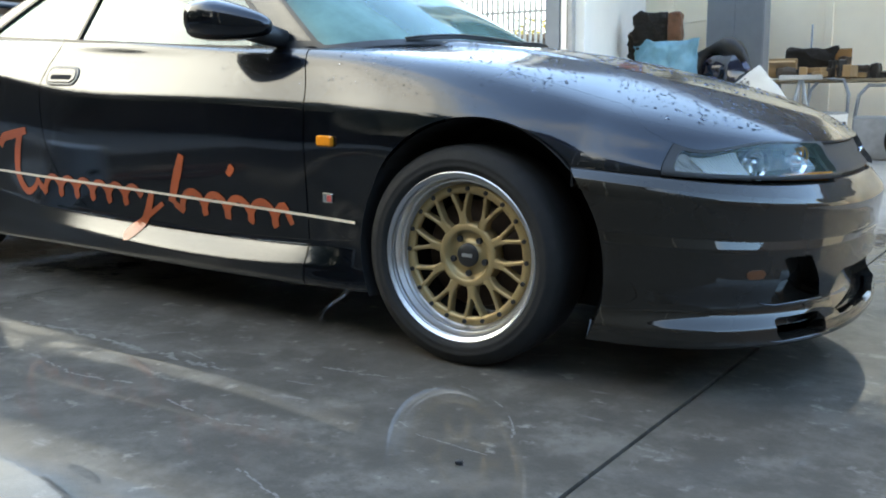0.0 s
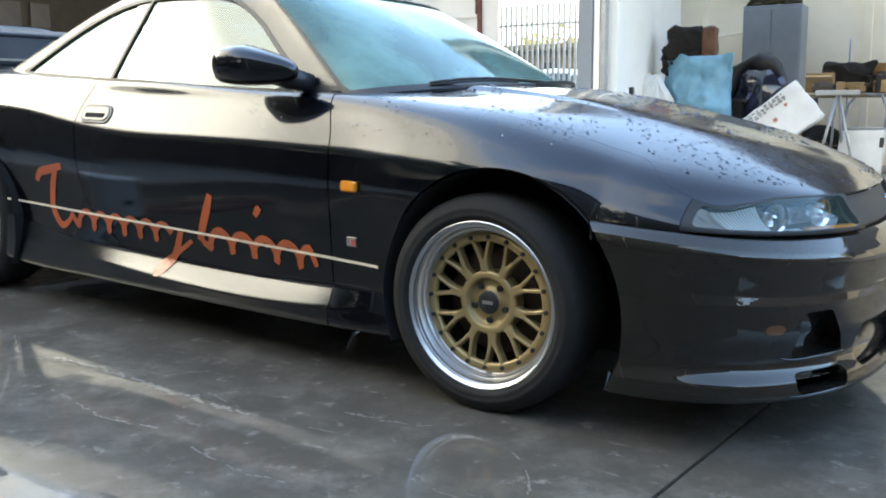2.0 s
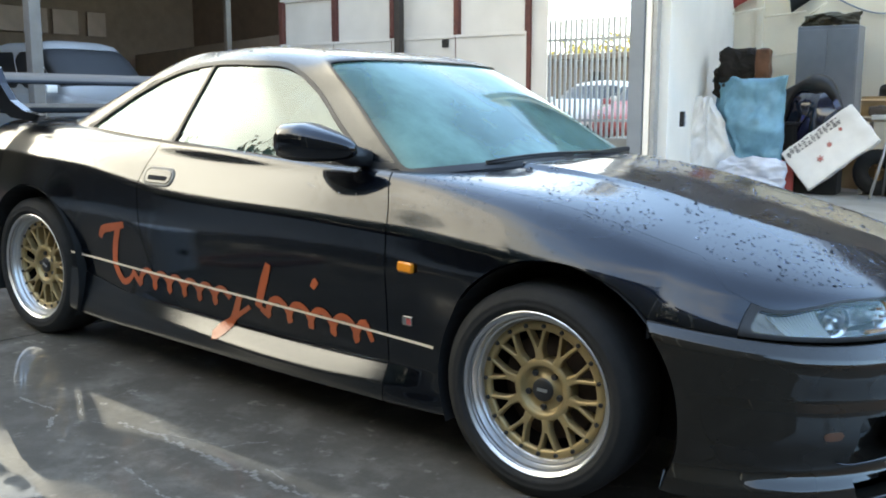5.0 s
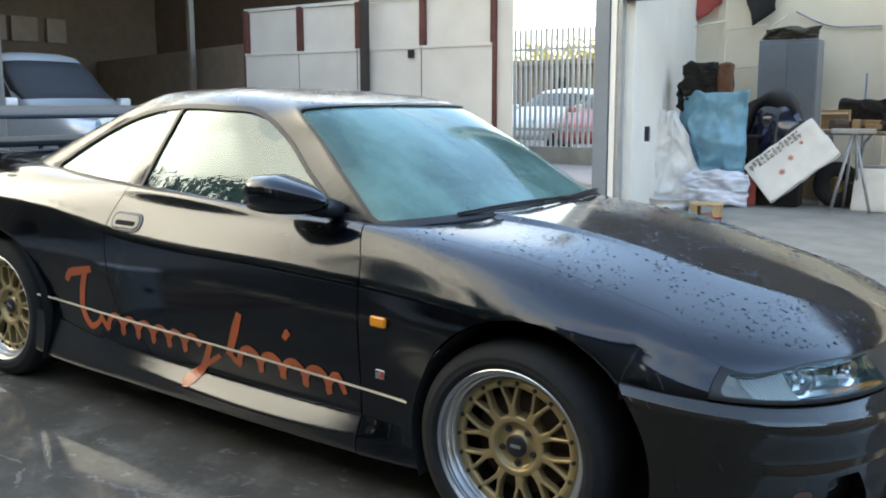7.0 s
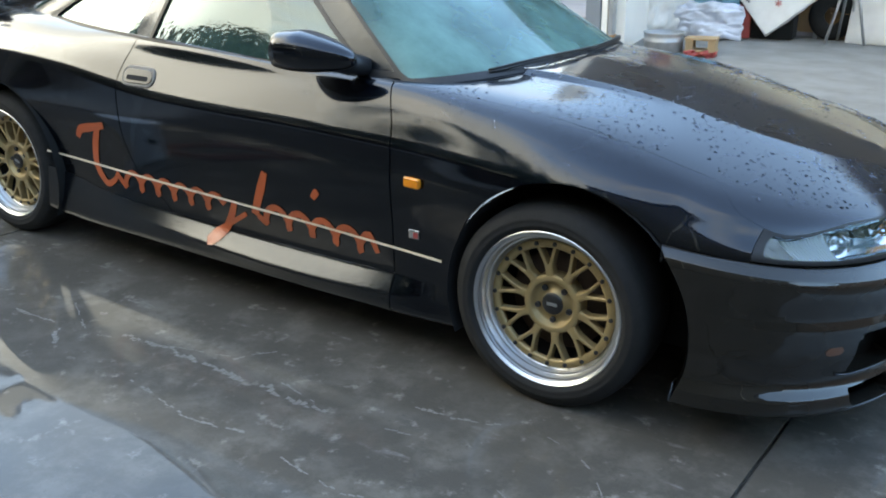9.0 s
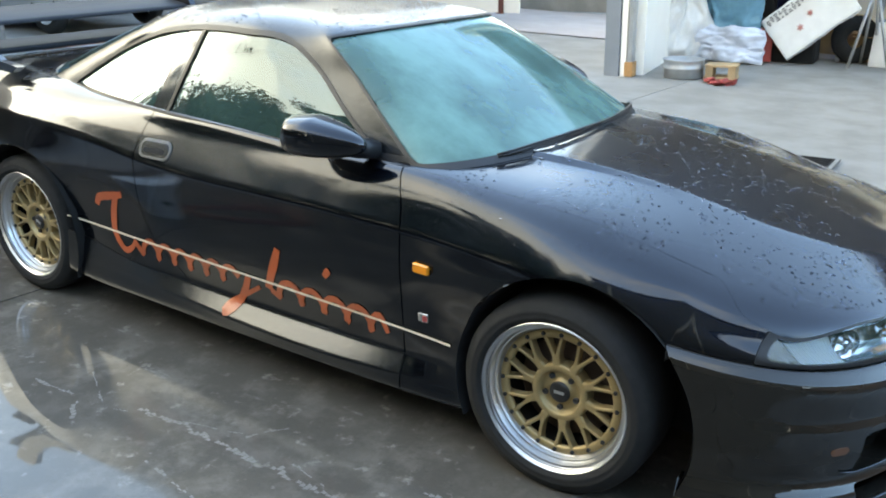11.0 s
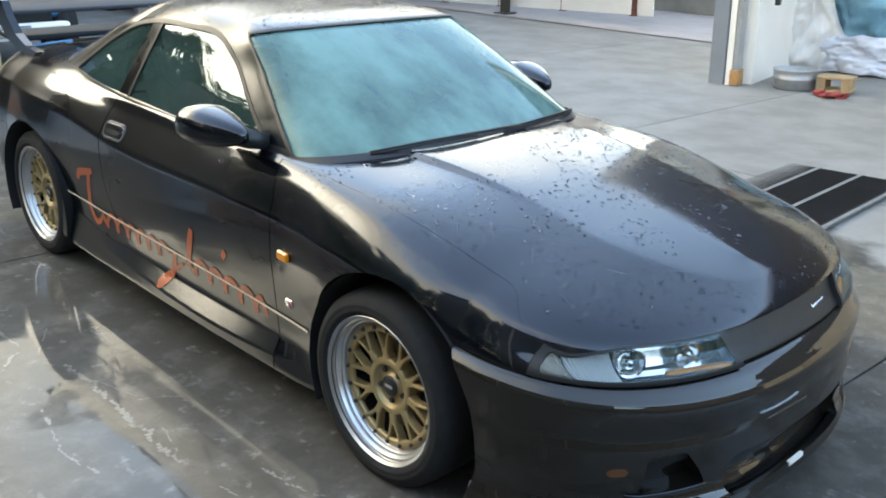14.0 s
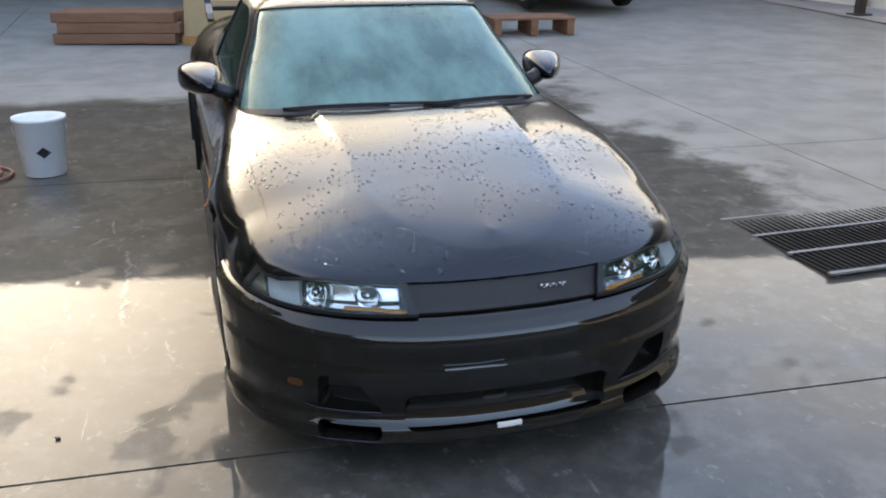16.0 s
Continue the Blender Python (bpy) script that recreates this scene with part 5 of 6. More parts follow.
def small_car(name, x, y, turn, body, label, length=4.1, width=1.68, height=1.45):
    """A plain parked car, seen far off."""
    root = place(thing(name, Matrix(), label, "car"), x, y, turn)
    L, w, h = length / 2, width / 2, height
    lf = Loft([
        dict(front=(L * 0.92, 0.30, 2.6), side=[(L * 0.6, w * 0.9, 0.25), (-L * 0.6, w * 0.9, 0.25)], rear=(-L * 0.92, 0.32, 2.8)),
        dict(front=(L, 0.42, 2.6), side=[(L * 0.6, w, 0.42), (-L * 0.6, w, 0.42)], rear=(-L, 0.45, 2.8)),
        dict(front=(L * 0.97, 0.62, 2.6), side=[(L * 0.6, w, 0.70), (-L * 0.6, w, 0.72)], rear=(-L, 0.75, 2.8)),
        dict(front=(L * 0.88, 0.74, 2.6), side=[(L * 0.55, w * 0.93, 0.85), (-L * 0.6, w * 0.93, 0.92)], rear=(-L * 0.97, 0.92, 2.8)),
        dict(front=(L * 0.40, 0.97, 2.6), side=[(L * 0.25, w * 0.86, 0.95), (-L * 0.55, w * 0.88, 0.98)], rear=(-L * 0.93, 1.0, 2.8)),
        dict(front=(L * 0.02, h - 0.08, 2.6), side=[(-L * 0.08, w * 0.70, h - 0.10), (-L * 0.55, w * 0.70, h - 0.10)], rear=(-L * 0.72, h - 0.10, 2.8)),
        dict(front=(-L * 0.15, h, 2.6), side=[(-L * 0.2, 0, h), (-L * 0.5, 0, h)], rear=(-L * 0.62, h - 0.03, 2.8)),
    ], nf=14, ns=30, nr=12, per=3)
    lf.data[:, 3:6] *= -1
    lf.quads = lf.quads[:, ::-1]
    win = lambda x, y, z, v, a: np.minimum.reduce([v - 4.12, 4.88 - v, np.abs(a - 1.02) * 3 - 0.05, np.abs(a - 1.55) * 3 - 0.04, np.abs(a - 2.05) * 3 - 0.05])
    panel("body", lf.cut(lambda x, y, z, v, a: -win(x, y, z, v, a)), body, root, sides=(1, -1), depth=0)
    panel("window_band", lf.cut(win), BLACK, root, sides=(1, -1), depth=0, shift=-0.01)
    for sx in (0.58, -0.62):
        for sy in (1, -1):
            wl_ = part("tyre", lathe([(0.18, -0.08), (0.28, -0.09), (0.31, -0.05), (0.31, 0.08), (0.2, 0.09)], 24), RUBBER, root, m=pose(sx * L, sy * (w - 0.09), 0.31, 0, 0, 0 if sy < 0 else 180), smooth=True)
            part("rim", lathe([(0.0, -0.05), (0.17, -0.06), (0.185, -0.085)], 24), GALV, wl_, smooth=True)
    for sy in (1, -1):
        part("headlight", box(0.10, 0.34, 0.14, 0.02), LENS_GLASS, root, m=pose(L * 0.90, sy * w * 0.62, 0.66, 0, 0, -sy * 25))
        part("mirror", box(0.14, 0.2, 0.13, 0.03), body, root, m=pose(L * 0.24, sy * (w + 0.06), 1.0))
    return root


small_car("red_hatchback", -7.35, 16.2, -82, RED, "faded red hatchback parked behind the fence")
small_car("white_hatchback", -8.95, 16.5, -97, WHITE, "white hatchback parked behind the fence")
wagon = small_car("silver_wagon", -12.1, 5.42, 2, SILVER, "silver four-wheel-drive with a damaged front, in the hall", 4.7, 1.86, 1.78)
for k, (y, z, w, h, tip) in enumerate(((-0.55, 0.74, 0.50, 0.20, 18), (-0.10, 0.66, 0.42, 0.26, -22), (0.42, 0.72, 0.46, 0.18, 9))):
    bm = bmesh.new()
    g = [[bm.verts.new((0.05 * noise.noise(Vector((i * 0.9, j * 1.1, k * 3.7))) * 2.2, (i / 7 - 0.5) * w, (j / 4 - 0.5) * h + 0.05 * noise.noise(Vector((i, j, k + 9.1))))) for j in range(5)] for i in range(8)]
    for i in range(7):
        for j in range(4):
            bm.faces.new((g[i][j], g[i + 1][j], g[i + 1][j + 1], g[i][j + 1]))
    r = bmesh.ops.extrude_face_region(bm, geom=bm.faces[:])
    for v in r["geom"]:
        if isinstance(v, bmesh.types.BMVert):
            v.co.x -= 0.03
    bmesh.ops.recalc_face_normals(bm, faces=bm.faces)
    part("torn_bumper_piece", bm, PALEFOAM, wagon, "torn pale piece of bumper skin", m=pose(2.37, y, z, tip, 0, 0))
house = place(thing("far_house", Matrix(), "pale rendered building across the road", "building"), -14, 26, 0)
part("wall", box(16, 6, 2.1, 0.02, (0, 0, 1.05)), bpy.data.materials["pale_block_wall"], house)
part("roof", box(16.6, 6.6, 0.2, 0.05, (0, 0, 2.2)), bpy.data.materials["pale_block_wall"], house)
for k in range(4):
    part("window", box(0.5, 0.1, 0.5, 0.02, (-5.5 + 3.6 * k, -3.0, 1.5)), BLACK, house)

# ---- open bay with the white wall ----
upright(-3.02, 6.75, -3.7, 10.6, 5.0, 0.22, WHITE, "wall_bay_side", "white painted wall of the open bay")
upright(-3.9, 10.7, 9.4, 11.85, 5.0, 0.2, CREAMWALL, "wall_bay_back", "cream painted back wall of the open bay")
upright(-3.0, 6.72, 9.4, 7.25, 4.85, 0.16, ROOFD, "wall_bay_front", "dark sheet facade above the bay opening", 2.85)
upright(-3.0, 6.60, 9.4, 7.13, 4.98, 0.12, mat("dark_rusty_steel", (0.075, 0.026, 0.02), 0.8, 0, 9, 0.35), "bay_gutter", "rusty red gutter along the facade", 4.82, "gutter")
TRANS = bpy.data.materials.new("nearly_clear_roof_sheet")
TRANS.use_nodes = True
tn = TRANS.node_tree.nodes
t_b = tn.new("ShaderNodeBsdfTranslucent")
t_c, t_m = tn.new("ShaderNodeBsdfTransparent"), tn.new("ShaderNodeMixShader")
t_b.inputs["Color"].default_value = (0.85, 0.85, 0.82, 1)
t_m.inputs["Fac"].default_value = 0.10
TRANS.node_tree.links.new(t_c.outputs["BSDF"], t_m.inputs[1])
TRANS.node_tree.links.new(t_b.outputs["BSDF"], t_m.inputs[2])
TRANS.node_tree.links.new(t_m.outputs["Shader"], tn["Material Output"].inputs["Surface"])
# unseen roof, added to close the bay, nearly clear to let daylight in
bay_roof = part("ceiling_bay", box(13.6, 4.7, 0.03, 0, (2.9, 9.2, 5.1)), TRANS)
tagged(bay_roof, "unseen, nearly clear roof sheets added over the bay", "ceiling", kind="structure")
upright(9.4, 11.6, 9.4, 6.9, 5.0, 0.2, CREAMWALL, "wall_bay_end", "cream painted wall of the open bay")
col = place(thing("bay_column", Matrix(), "grey steel door column beside the white wall", "column"), -3.20, 6.62, 3)
part("web", box(0.17, 0.20, 5.0, 0.008, (0, 0, 2.45)), GREYMETAL, col)
part("white_strip", box(0.07, 0.16, 5.0, 0.006, (0.13, 0.0, 2.45)), WHITE, col)
part("door_guide", box(0.05, 0.12, 5.0, 0.006, (0.205, -0.03, 2.45)), GALV, col)
part("rust_foot", box(0.10, 0.13, 0.16, 0.01, (0.20, -0.035, 0.08)), mat("orange_rust", (0.42, 0.20, 0.08), 0.85, 0, 18, 0.4, bump=0.2), col)
sw = place(thing("wall_switch", Matrix(), "black push-button box on the white wall", "switch"), -2.85, 7.05, 100)
part("switch_box", box(0.07, 0.05, 0.17, 0.008, (0, 0, 0.90)), BLACK, sw)
for z in (0.86, 0.93):
    part("push_button", lathe([(0.0, -0.035), (0.014, -0.035), (0.015, -0.02)], 12), GREYMETAL, sw, m=pose(0, 0, z))
for x in (-3.73, -3.22, -1.04):
    w = part("wall_post", box(0.10, 0.12, 5.0, 0.006, (0, 0, 2.45)), CREAMWALL)
    place(w, x, 10.62 + 0.086 * (x + 3.9))
    tagged(w, "cream painted steel stud on the back wall", "stud", kind="structure")


def cloth(name, cx, cy, w, h, z0, material, label, category, seed, bulge=0.16, turn=0.0, lean=0.0, taper=0.0):
    """A crumpled hanging sheet with body."""
    nx, nz = 28, 28
    bm = bmesh.new()
    g = []
    for i in range(nx + 1):
        row = []
        for j in range(nz + 1):
            u, t = i / nx, j / nz
            d = noise.fractal(Vector((u * 3 + seed, t * 3, seed * 0.7)), 0.6, 2.1, 4) * 0.10
            ww = w * (1 - taper * t)
            edge = 0.05 * noise.noise(Vector((u * 5 + seed, t * 4, 1.7)))
            row.append(bm.verts.new(((u - 0.5) * ww + edge, -bulge * math.sin(math.pi * u) * (0.55 + 0.45 * math.sin(math.pi * t)) + d, z0 + t * h + edge * 0.8)))
        g.append(row)
    for i in range(nx):
        for j in range(nz):
            bm.faces.new((g[i][j], g[i + 1][j], g[i + 1][j + 1], g[i][j + 1]))
    r = bmesh.ops.extrude_face_region(bm, geom=bm.faces[:])
    for v in r["geom"]:
        if isinstance(v, bmesh.types.BMVert):
            v.co.y += 0.05
    bmesh.ops.recalc_face_normals(bm, faces=bm.faces)
    ob = part(name, bm, material, smooth=True)
    place(ob, cx, cy, turn, 0, lean)
    return tagged(ob, label, category)


def crumple(bm, amount, scale, seed, cuts=5):
    """Splits every edge and pushes the points about, for soft or dented things."""
    bmesh.ops.subdivide_edges(bm, edges=bm.edges[:], cuts=cuts, use_grid_fill=True)
    for v in bm.verts:
        v.co += Vector([amount * noise.noise(v.co * scale + Vector((seed + 7.1 * k, 0, 0))) for k in range(3)])
    return bm


cloth("blue_plastic_sheet", -2.62, 8.6, 0.82, 1.12, 0.28, BLUETARP, "pale blue plastic sheet hung over stored parts", "plastic sheet", 3.1, 0.22, 0, 0, -0.06)
cloth("white_sheet", -3.05, 8.2, 1.05, 1.12, 0.02, PALEFOAM, "white plastic sheet trailing down to the floor", "plastic sheet", 7.4, 0.10, 35, 0, 0.82)
cloth("printed_wrapping", -2.55, 8.35, 0.95, 0.42, 0.0, mat("white_blue_wrapping", (0.62, 0.66, 0.74), 0.5, 0, 6, 0.35, bump=0.3, bump_scale=12), "crumpled white and blue wrapping on the floor", "wrapping", 11.2, 0.2, 0, -12)
seat_ = place(thing("leather_car_seat", Matrix(), "worn black and brown leather car seat stored on the bundle", "car seat"), -2.80, 8.75, 12, 1.33)
part("cushion", crumple(box(0.46, 0.34, 0.42, 0.05, (-0.07, 0, 0.22), 2), 0.05, 9, 2.0), mat("shaggy_black_cloth", (0.018, 0.014, 0.012), 0.95, 0, 30, 0.5, bump=0.4), seat_)
part("bolster", crumple(box(0.17, 0.36, 0.42, 0.03, (0.23, -0.02, 0.21), 2), 0.02, 12, 5.0), mat("tan_leather", (0.15, 0.058, 0.028), 0.6, 0, 12, 0.35, bump=0.2), seat_)
part("torn_lining", crumple(box(0.10, 0.05, 0.34, 0.01, (-0.30, -0.10, 0.02)), 0.06, 14, 8.0), bpy.data.materials["shaggy_black_cloth"], seat_)
part("seat_rail", box(0.5, 0.04, 0.04, 0.01, (0, -0.12, -0.02)), BLACK, seat_)
cab = place(thing("steel_cabinet", Matrix(), "grey steel cabinet with bags on top, at the back wall", "cabinet"), -2.12, 10.25, 4)
part("body", box(0.76, 0.5, 2.12, 0.012, (0, 0, 1.06)), GREYMETAL, cab)
part("door", box(0.365, 0.02, 1.98, 0.006, (-0.185, -0.262, 1.08)), GREYMETAL, cab)
part("door", box(0.365, 0.02, 1.98, 0.006, (0.185, -0.262, 1.08)), GREYMETAL, cab)
part("handle", box(0.02, 0.03, 0.14, 0.005, (0.03, -0.285, 1.2)), CHROME, cab)
bag = cloth("canvas_bag", -2.12, 10.2, 0.72, 0.16, 2.12, mat("olive_canvas", (0.10, 0.085, 0.06), 0.9, 0, 9, 0.4, bump=0.3), "folded olive canvas bag on the cabinet", "bag", 5.5, 0.22)
# dark bumper skins and a blue crate leaning together
bump_ = place(thing("stored_bumper", Matrix(), "black plastic car bumper stored on end", "car bumper"), -2.0, 9.1, -15)
prev = None
bm = tube([(0.42 * math.cos(t), -0.05 + 0.1 * math.sin(2 * t), 0.62 + 0.72 * math.sin(t)) for t in np.linspace(-0.2, math.pi + 0.3, 22)], [0.10 + 0.05 * math.sin(k * 0.9) for k in range(22)], 10)
part("bumper_skin", bm, BLACK, bump_, smooth=True)
bm = bmesh.new()
arc = []
for i in range(15):
    t = math.pi * i / 14
    arc.append([bm.verts.new(((0.40 - 0.10 * q) * math.cos(t), -0.06 - 0.16 * math.sin(q * math.pi / 4) + 0.03 * math.sin(5 * t + q), 0.66 + (0.66 - 0.12 * q) * math.sin(t) ** 0.8)) for q in range(4)])
for a_, b_ in zip(arc, arc[1:]):
    for q in range(3):
        bm.faces.new((a_[q], b_[q], b_[q + 1], a_[q + 1]))
part("bumper_face", bm, mat("black_bumper_paint", (0.012, 0.016, 0.034), 0.16, 0, 9, 0.3, coat=0.8), bump_, smooth=True)
part("bumper_bar", tube([(-0.35, 0.05, 0.4), (0.05, -0.08, 0.9), (0.34, 0.05, 1.1)], 0.09, 10), mat("dark_navy_plastic", (0.018, 0.026, 0.075), 0.22, 0, 12, 0.3, coat=0.6), bump_, smooth=True)
crate = place(thing("blue_crate", Matrix(), "bright blue plastic drum among stored parts", "drum"), -1.97, 9.30, 20)
part("drum_body", lathe([(0.0, 0), (0.20, 0), (0.22, 0.03), (0.22, 0.45), (0.23, 0.47), (0.22, 0.52), (0.2, 0.98), (0.0, 1.0)], 32), mat("blue_plastic", (0.02, 0.09, 0.50), 0.4, 0, 10, 0.2), crate, m=pose(0, 0, 0, 90, 0, 0), smooth=True)
red = place(thing("red_box", Matrix(), "red plastic box on the floor", "box"), -2.2, 8.75, 15)
part("box_body", box(0.24, 0.24, 0.40, 0.02, (0, 0, 0.2)), RED, red)
dk = place(thing("dark_crate", Matrix(), "tall black plastic crate between sheet and drum", "crate"), -2.27, 9.0, 5)
part("crate_body", box(0.26, 0.30, 0.84, 0.03, (0, 0, 0.42), 2), DARK, dk)
part("crate_rim", box(0.29, 0.33, 0.04, 0.01, (0, 0, 0.85)), BLACK, dk)
low = place(thing("dark_crate", Matrix(), "low black crate on the bay floor", "crate"), -1.85, 9.0, 5)
part("crate_body", box(0.5, 0.4, 0.40, 0.02, (0, 0, 0.2)), DARK, low)
part("crate_rim", box(0.54, 0.44, 0.04, 0.01, (0, 0, 0.40)), BLACK, low)
foam = place(thing("wrapped_panel", Matrix(), "white wrapped panel with printed band, leaning on a corner", "wrapped panel"), -1.66, 8.62, 4, 0.30, -14)
fr = pose(0, 0, 0.30, 0, -40, 0)
part("wrapping", crumple(box(0.98, 0.10, 0.58, 0.02, (0, 0.02, 0)), 0.022, 6, 3.0, 9), PALEFOAM, foam, m=fr, smooth=True)
PRINT = mat("faded_grey_print", (0.16, 0.15, 0.15), 0.7, 0, 40, 0.3)
PINK = mat("faded_red_print", (0.55, 0.16, 0.14), 0.7, 0, 40, 0.3)
for k in range(4):
    for q in range(13):
        if (q * 5 + k * 3) % 7 == 0:
            continue
        part("print_bar", box(0.022 + 0.012 * ((q * 7 + k) % 3), 0.03, 0.013), PRINT, foam, m=fr @ pose(-0.42 + q * 0.056, -0.030, 0.245 - k * 0.026))
for x, z, r_ in ((0.02, 0.02, 0.034), (0.22, 0.10, 0.022), (-0.16, -0.06, 0.040)):
    for a_ in (0, 60, 120):
        part("print_mark", box(r_ * 2, 0.03, 0.009), PINK, foam, m=fr @ pose(x, -0.030, z) @ pose(0, 0, 0, 0, a_, 0))
for x, y, t, sx, sy, sz in ((-1.05, 9.7, 10, 0.6, 0.45, 0.35), (-1.55, 10.1, -8, 0.5, 0.4, 0.5)):
    b = place(thing("cardboard_box", Matrix(), "brown cardboard box on the bay floor", "box", "cardboard boxes"), x, y, t)
    part("carton", box(sx, sy, sz, 0.01, (0, 0, sz / 2)), CARD, b)
    part("flap", box(sx * 0.96, sy * 0.45, 0.006, 0, (0, -sy * 0.62, sz - 0.03)), CARD, b)
trip = place(thing("work_trestle", Matrix(), "folding steel trestle beside the stored parts", "trestle"), -1.02, 9.0, 15)
for a0, a1 in (((-0.22, -0.15, 0), (0.0, 0, 0.95)), ((0.22, -0.15, 0), (0.02, 0, 0.95)), ((-0.05, 0.3, 0), (0.0, 0.02, 0.95)), ((0.12, 0.3, 0), (0.03, 0.02, 0.95))):
    part("leg", tube([a0, a1], 0.018, 8), GALV, trip, smooth=True)
part("head", box(0.5, 0.08, 0.06, 0.01, (0, 0, 0.97)), GALV, trip)
tub = place(thing("steel_tub", Matrix(), "low galvanised steel tub on the concrete", "tub"), -2.52, 6.95)
part("tub_wall", lathe([(0.0, 0.01), (0.19, 0.0), (0.21, 0.01), (0.215, 0.10), (0.225, 0.115), (0.215, 0.125), (0.22, 0.19), (0.23, 0.205), (0.215, 0.205), (0.2, 0.02), (0.0, 0.02)], 40), GALV, tub, m=pose(0, 0, 0, 90, 0, 0), smooth=True)
pal = place(thing("wood_block", Matrix(), "short pallet offcut beside the tub", "wood block"), -2.12, 7.05, 10)
for z in (0.03, 0.16):
    part("board", box(0.34, 0.26, 0.025, 0.004, (0, 0, z)), mat("pale_pallet_wood", (0.40, 0.26, 0.14), 0.8, 0, 14, 0.3, stretch=(1, 6, 1)) if z < 0.1 else bpy.data.materials["pale_pallet_wood"], pal)
for x in (-0.12, 0.12):
    part("block", box(0.08, 0.24, 0.105, 0.004, (x, 0, 0.095)), bpy.data.materials["pale_pallet_wood"], pal)
rag = cloth("red_rag", -2.05, 6.78, 0.34, 0.05, 0.0, RED, "red and white rag on the floor", "rag", 9.3, 0.12)

# work table with a heap of stripped parts
tab = place(thing("work_table", Matrix(), "work table heaped with stripped car parts", "table"), -0.50, 9.72, 5)
part("tabletop", box(2.1, 0.8, 0.04, 0.006, (0, 0, 0.95)), mat("worn_plywood", (0.20, 0.15, 0.10), 0.75, 0, 9, 0.3), tab)
for x in (-0.95, 0.95):
    for y in (-0.33, 0.33):
        part("leg", box(0.05, 0.05, 0.93, 0.004, (x, y, 0.465)), GALV, tab)
cart = place(thing("cardboard_box", Matrix(), "open brown cardboard box on the work table", "box", "cardboard boxes"), -1.38, 9.58, 6, 0.972)
part("carton", box(0.33, 0.26, 0.24, 0.006, (0, 0, 0.12)), CARD, cart)
part("flap", box(0.31, 0.12, 0.006, 0.001, (0, -0.17, 0.215)), CARD, cart, m=pose(0, -0.02, 0.02, 12, 0, 0))
heap = place(thing("parts_bag", Matrix(), "ragged black bag of trim on the work table", "bag"), -1.08, 9.82, 4, 0.972)
part("bag_body", crumple(box(0.60, 0.30, 0.36, 0.04, (0, 0, 0.19), 2), 0.07, 8, 4.0), bpy.data.materials["shaggy_black_cloth"], heap)
brd = place(thing("fibre_board", Matrix(), "orange-brown fibre board standing on the work table", "board"), -0.73, 9.86, 8, 0.972)
part("sheet", box(0.24, 0.02, 0.38, 0.004, (0, 0, 0.19)), mat("orange_fibreboard", (0.36, 0.17, 0.06), 0.8, 0, 20, 0.2), brd)
rnd = random.Random(8)
DULL = mat("dull_brown_plastic", (0.07, 0.05, 0.04), 0.6)
for k in range(34):
    x, y = rnd.uniform(-0.98, 0.98), rnd.uniform(-0.36, 0.10)
    kind = k % 4
    m_ = (BLACK, CARD, GALV, DULL)[kind]
    o = place(thing("spare_part", Matrix(), ("black moulded trim part on the work table", "brown carton on the work table", "bare metal bracket on the work table", "dull plastic part on the work table")[kind], "car part", "parts on the table"), -0.50 + x, 9.72 + y + 0.087 * x, rnd.uniform(0, 180), 0.972)
    tall = 0.5 if x < -0.35 else 1.0
    s1, s2, s3 = rnd.uniform(0.10, 0.34), rnd.uniform(0.08, 0.22), rnd.uniform(0.05, 0.26) * tall
    if kind == 2:
        part("bracket", tube([(-s1 / 2, 0, 0.02), (0, s2 / 2, s3), (s1 / 2, 0, 0.02)], 0.016, 8), m_, o, smooth=True)
    else:
        part("shell", crumple(box(s1, s2, s3, 0.01, (0, 0, s3 / 2 + 0.01)), 0.025 if kind != 1 else 0.004, 11, k, 3), m_, o)


def door_shell(x, y, turn, w, h, lean, paint_):
    """A stripped car door stood on its edge: skin, waist flange, window frame."""
    o = place(thing("car_door_shell", Matrix(), "pale bare car door shell propped by the table", "car door", "propped door shells"), x, y, turn, 0.0, lean)
    hs = h * 0.56
    part("skin", crumple(box(w, 0.05, hs, 0.02, (0, 0, hs / 2)), 0.02, 4, x * 9, 6), paint_, o, smooth=True)
    part("waist_flange", box(w * 0.96, 0.06, 0.04, 0.008, (0, 0, hs)), GREYMETAL, o)
    part("window_frame", tube([(-w * 0.47, 0, hs), (-w * 0.40, 0.02, h * 0.86), (-w * 0.22, 0.03, h), (w * 0.30, 0.03, h * 0.99), (w * 0.45, 0.02, h * 0.80), (w * 0.47, 0, hs)], 0.022, 8), GREYMETAL, o, smooth=True)
    part("lock_plate", box(0.05, 0.055, 0.12, 0.008, (w * 0.44, -0.004, hs * 0.7)), BLACK, o)


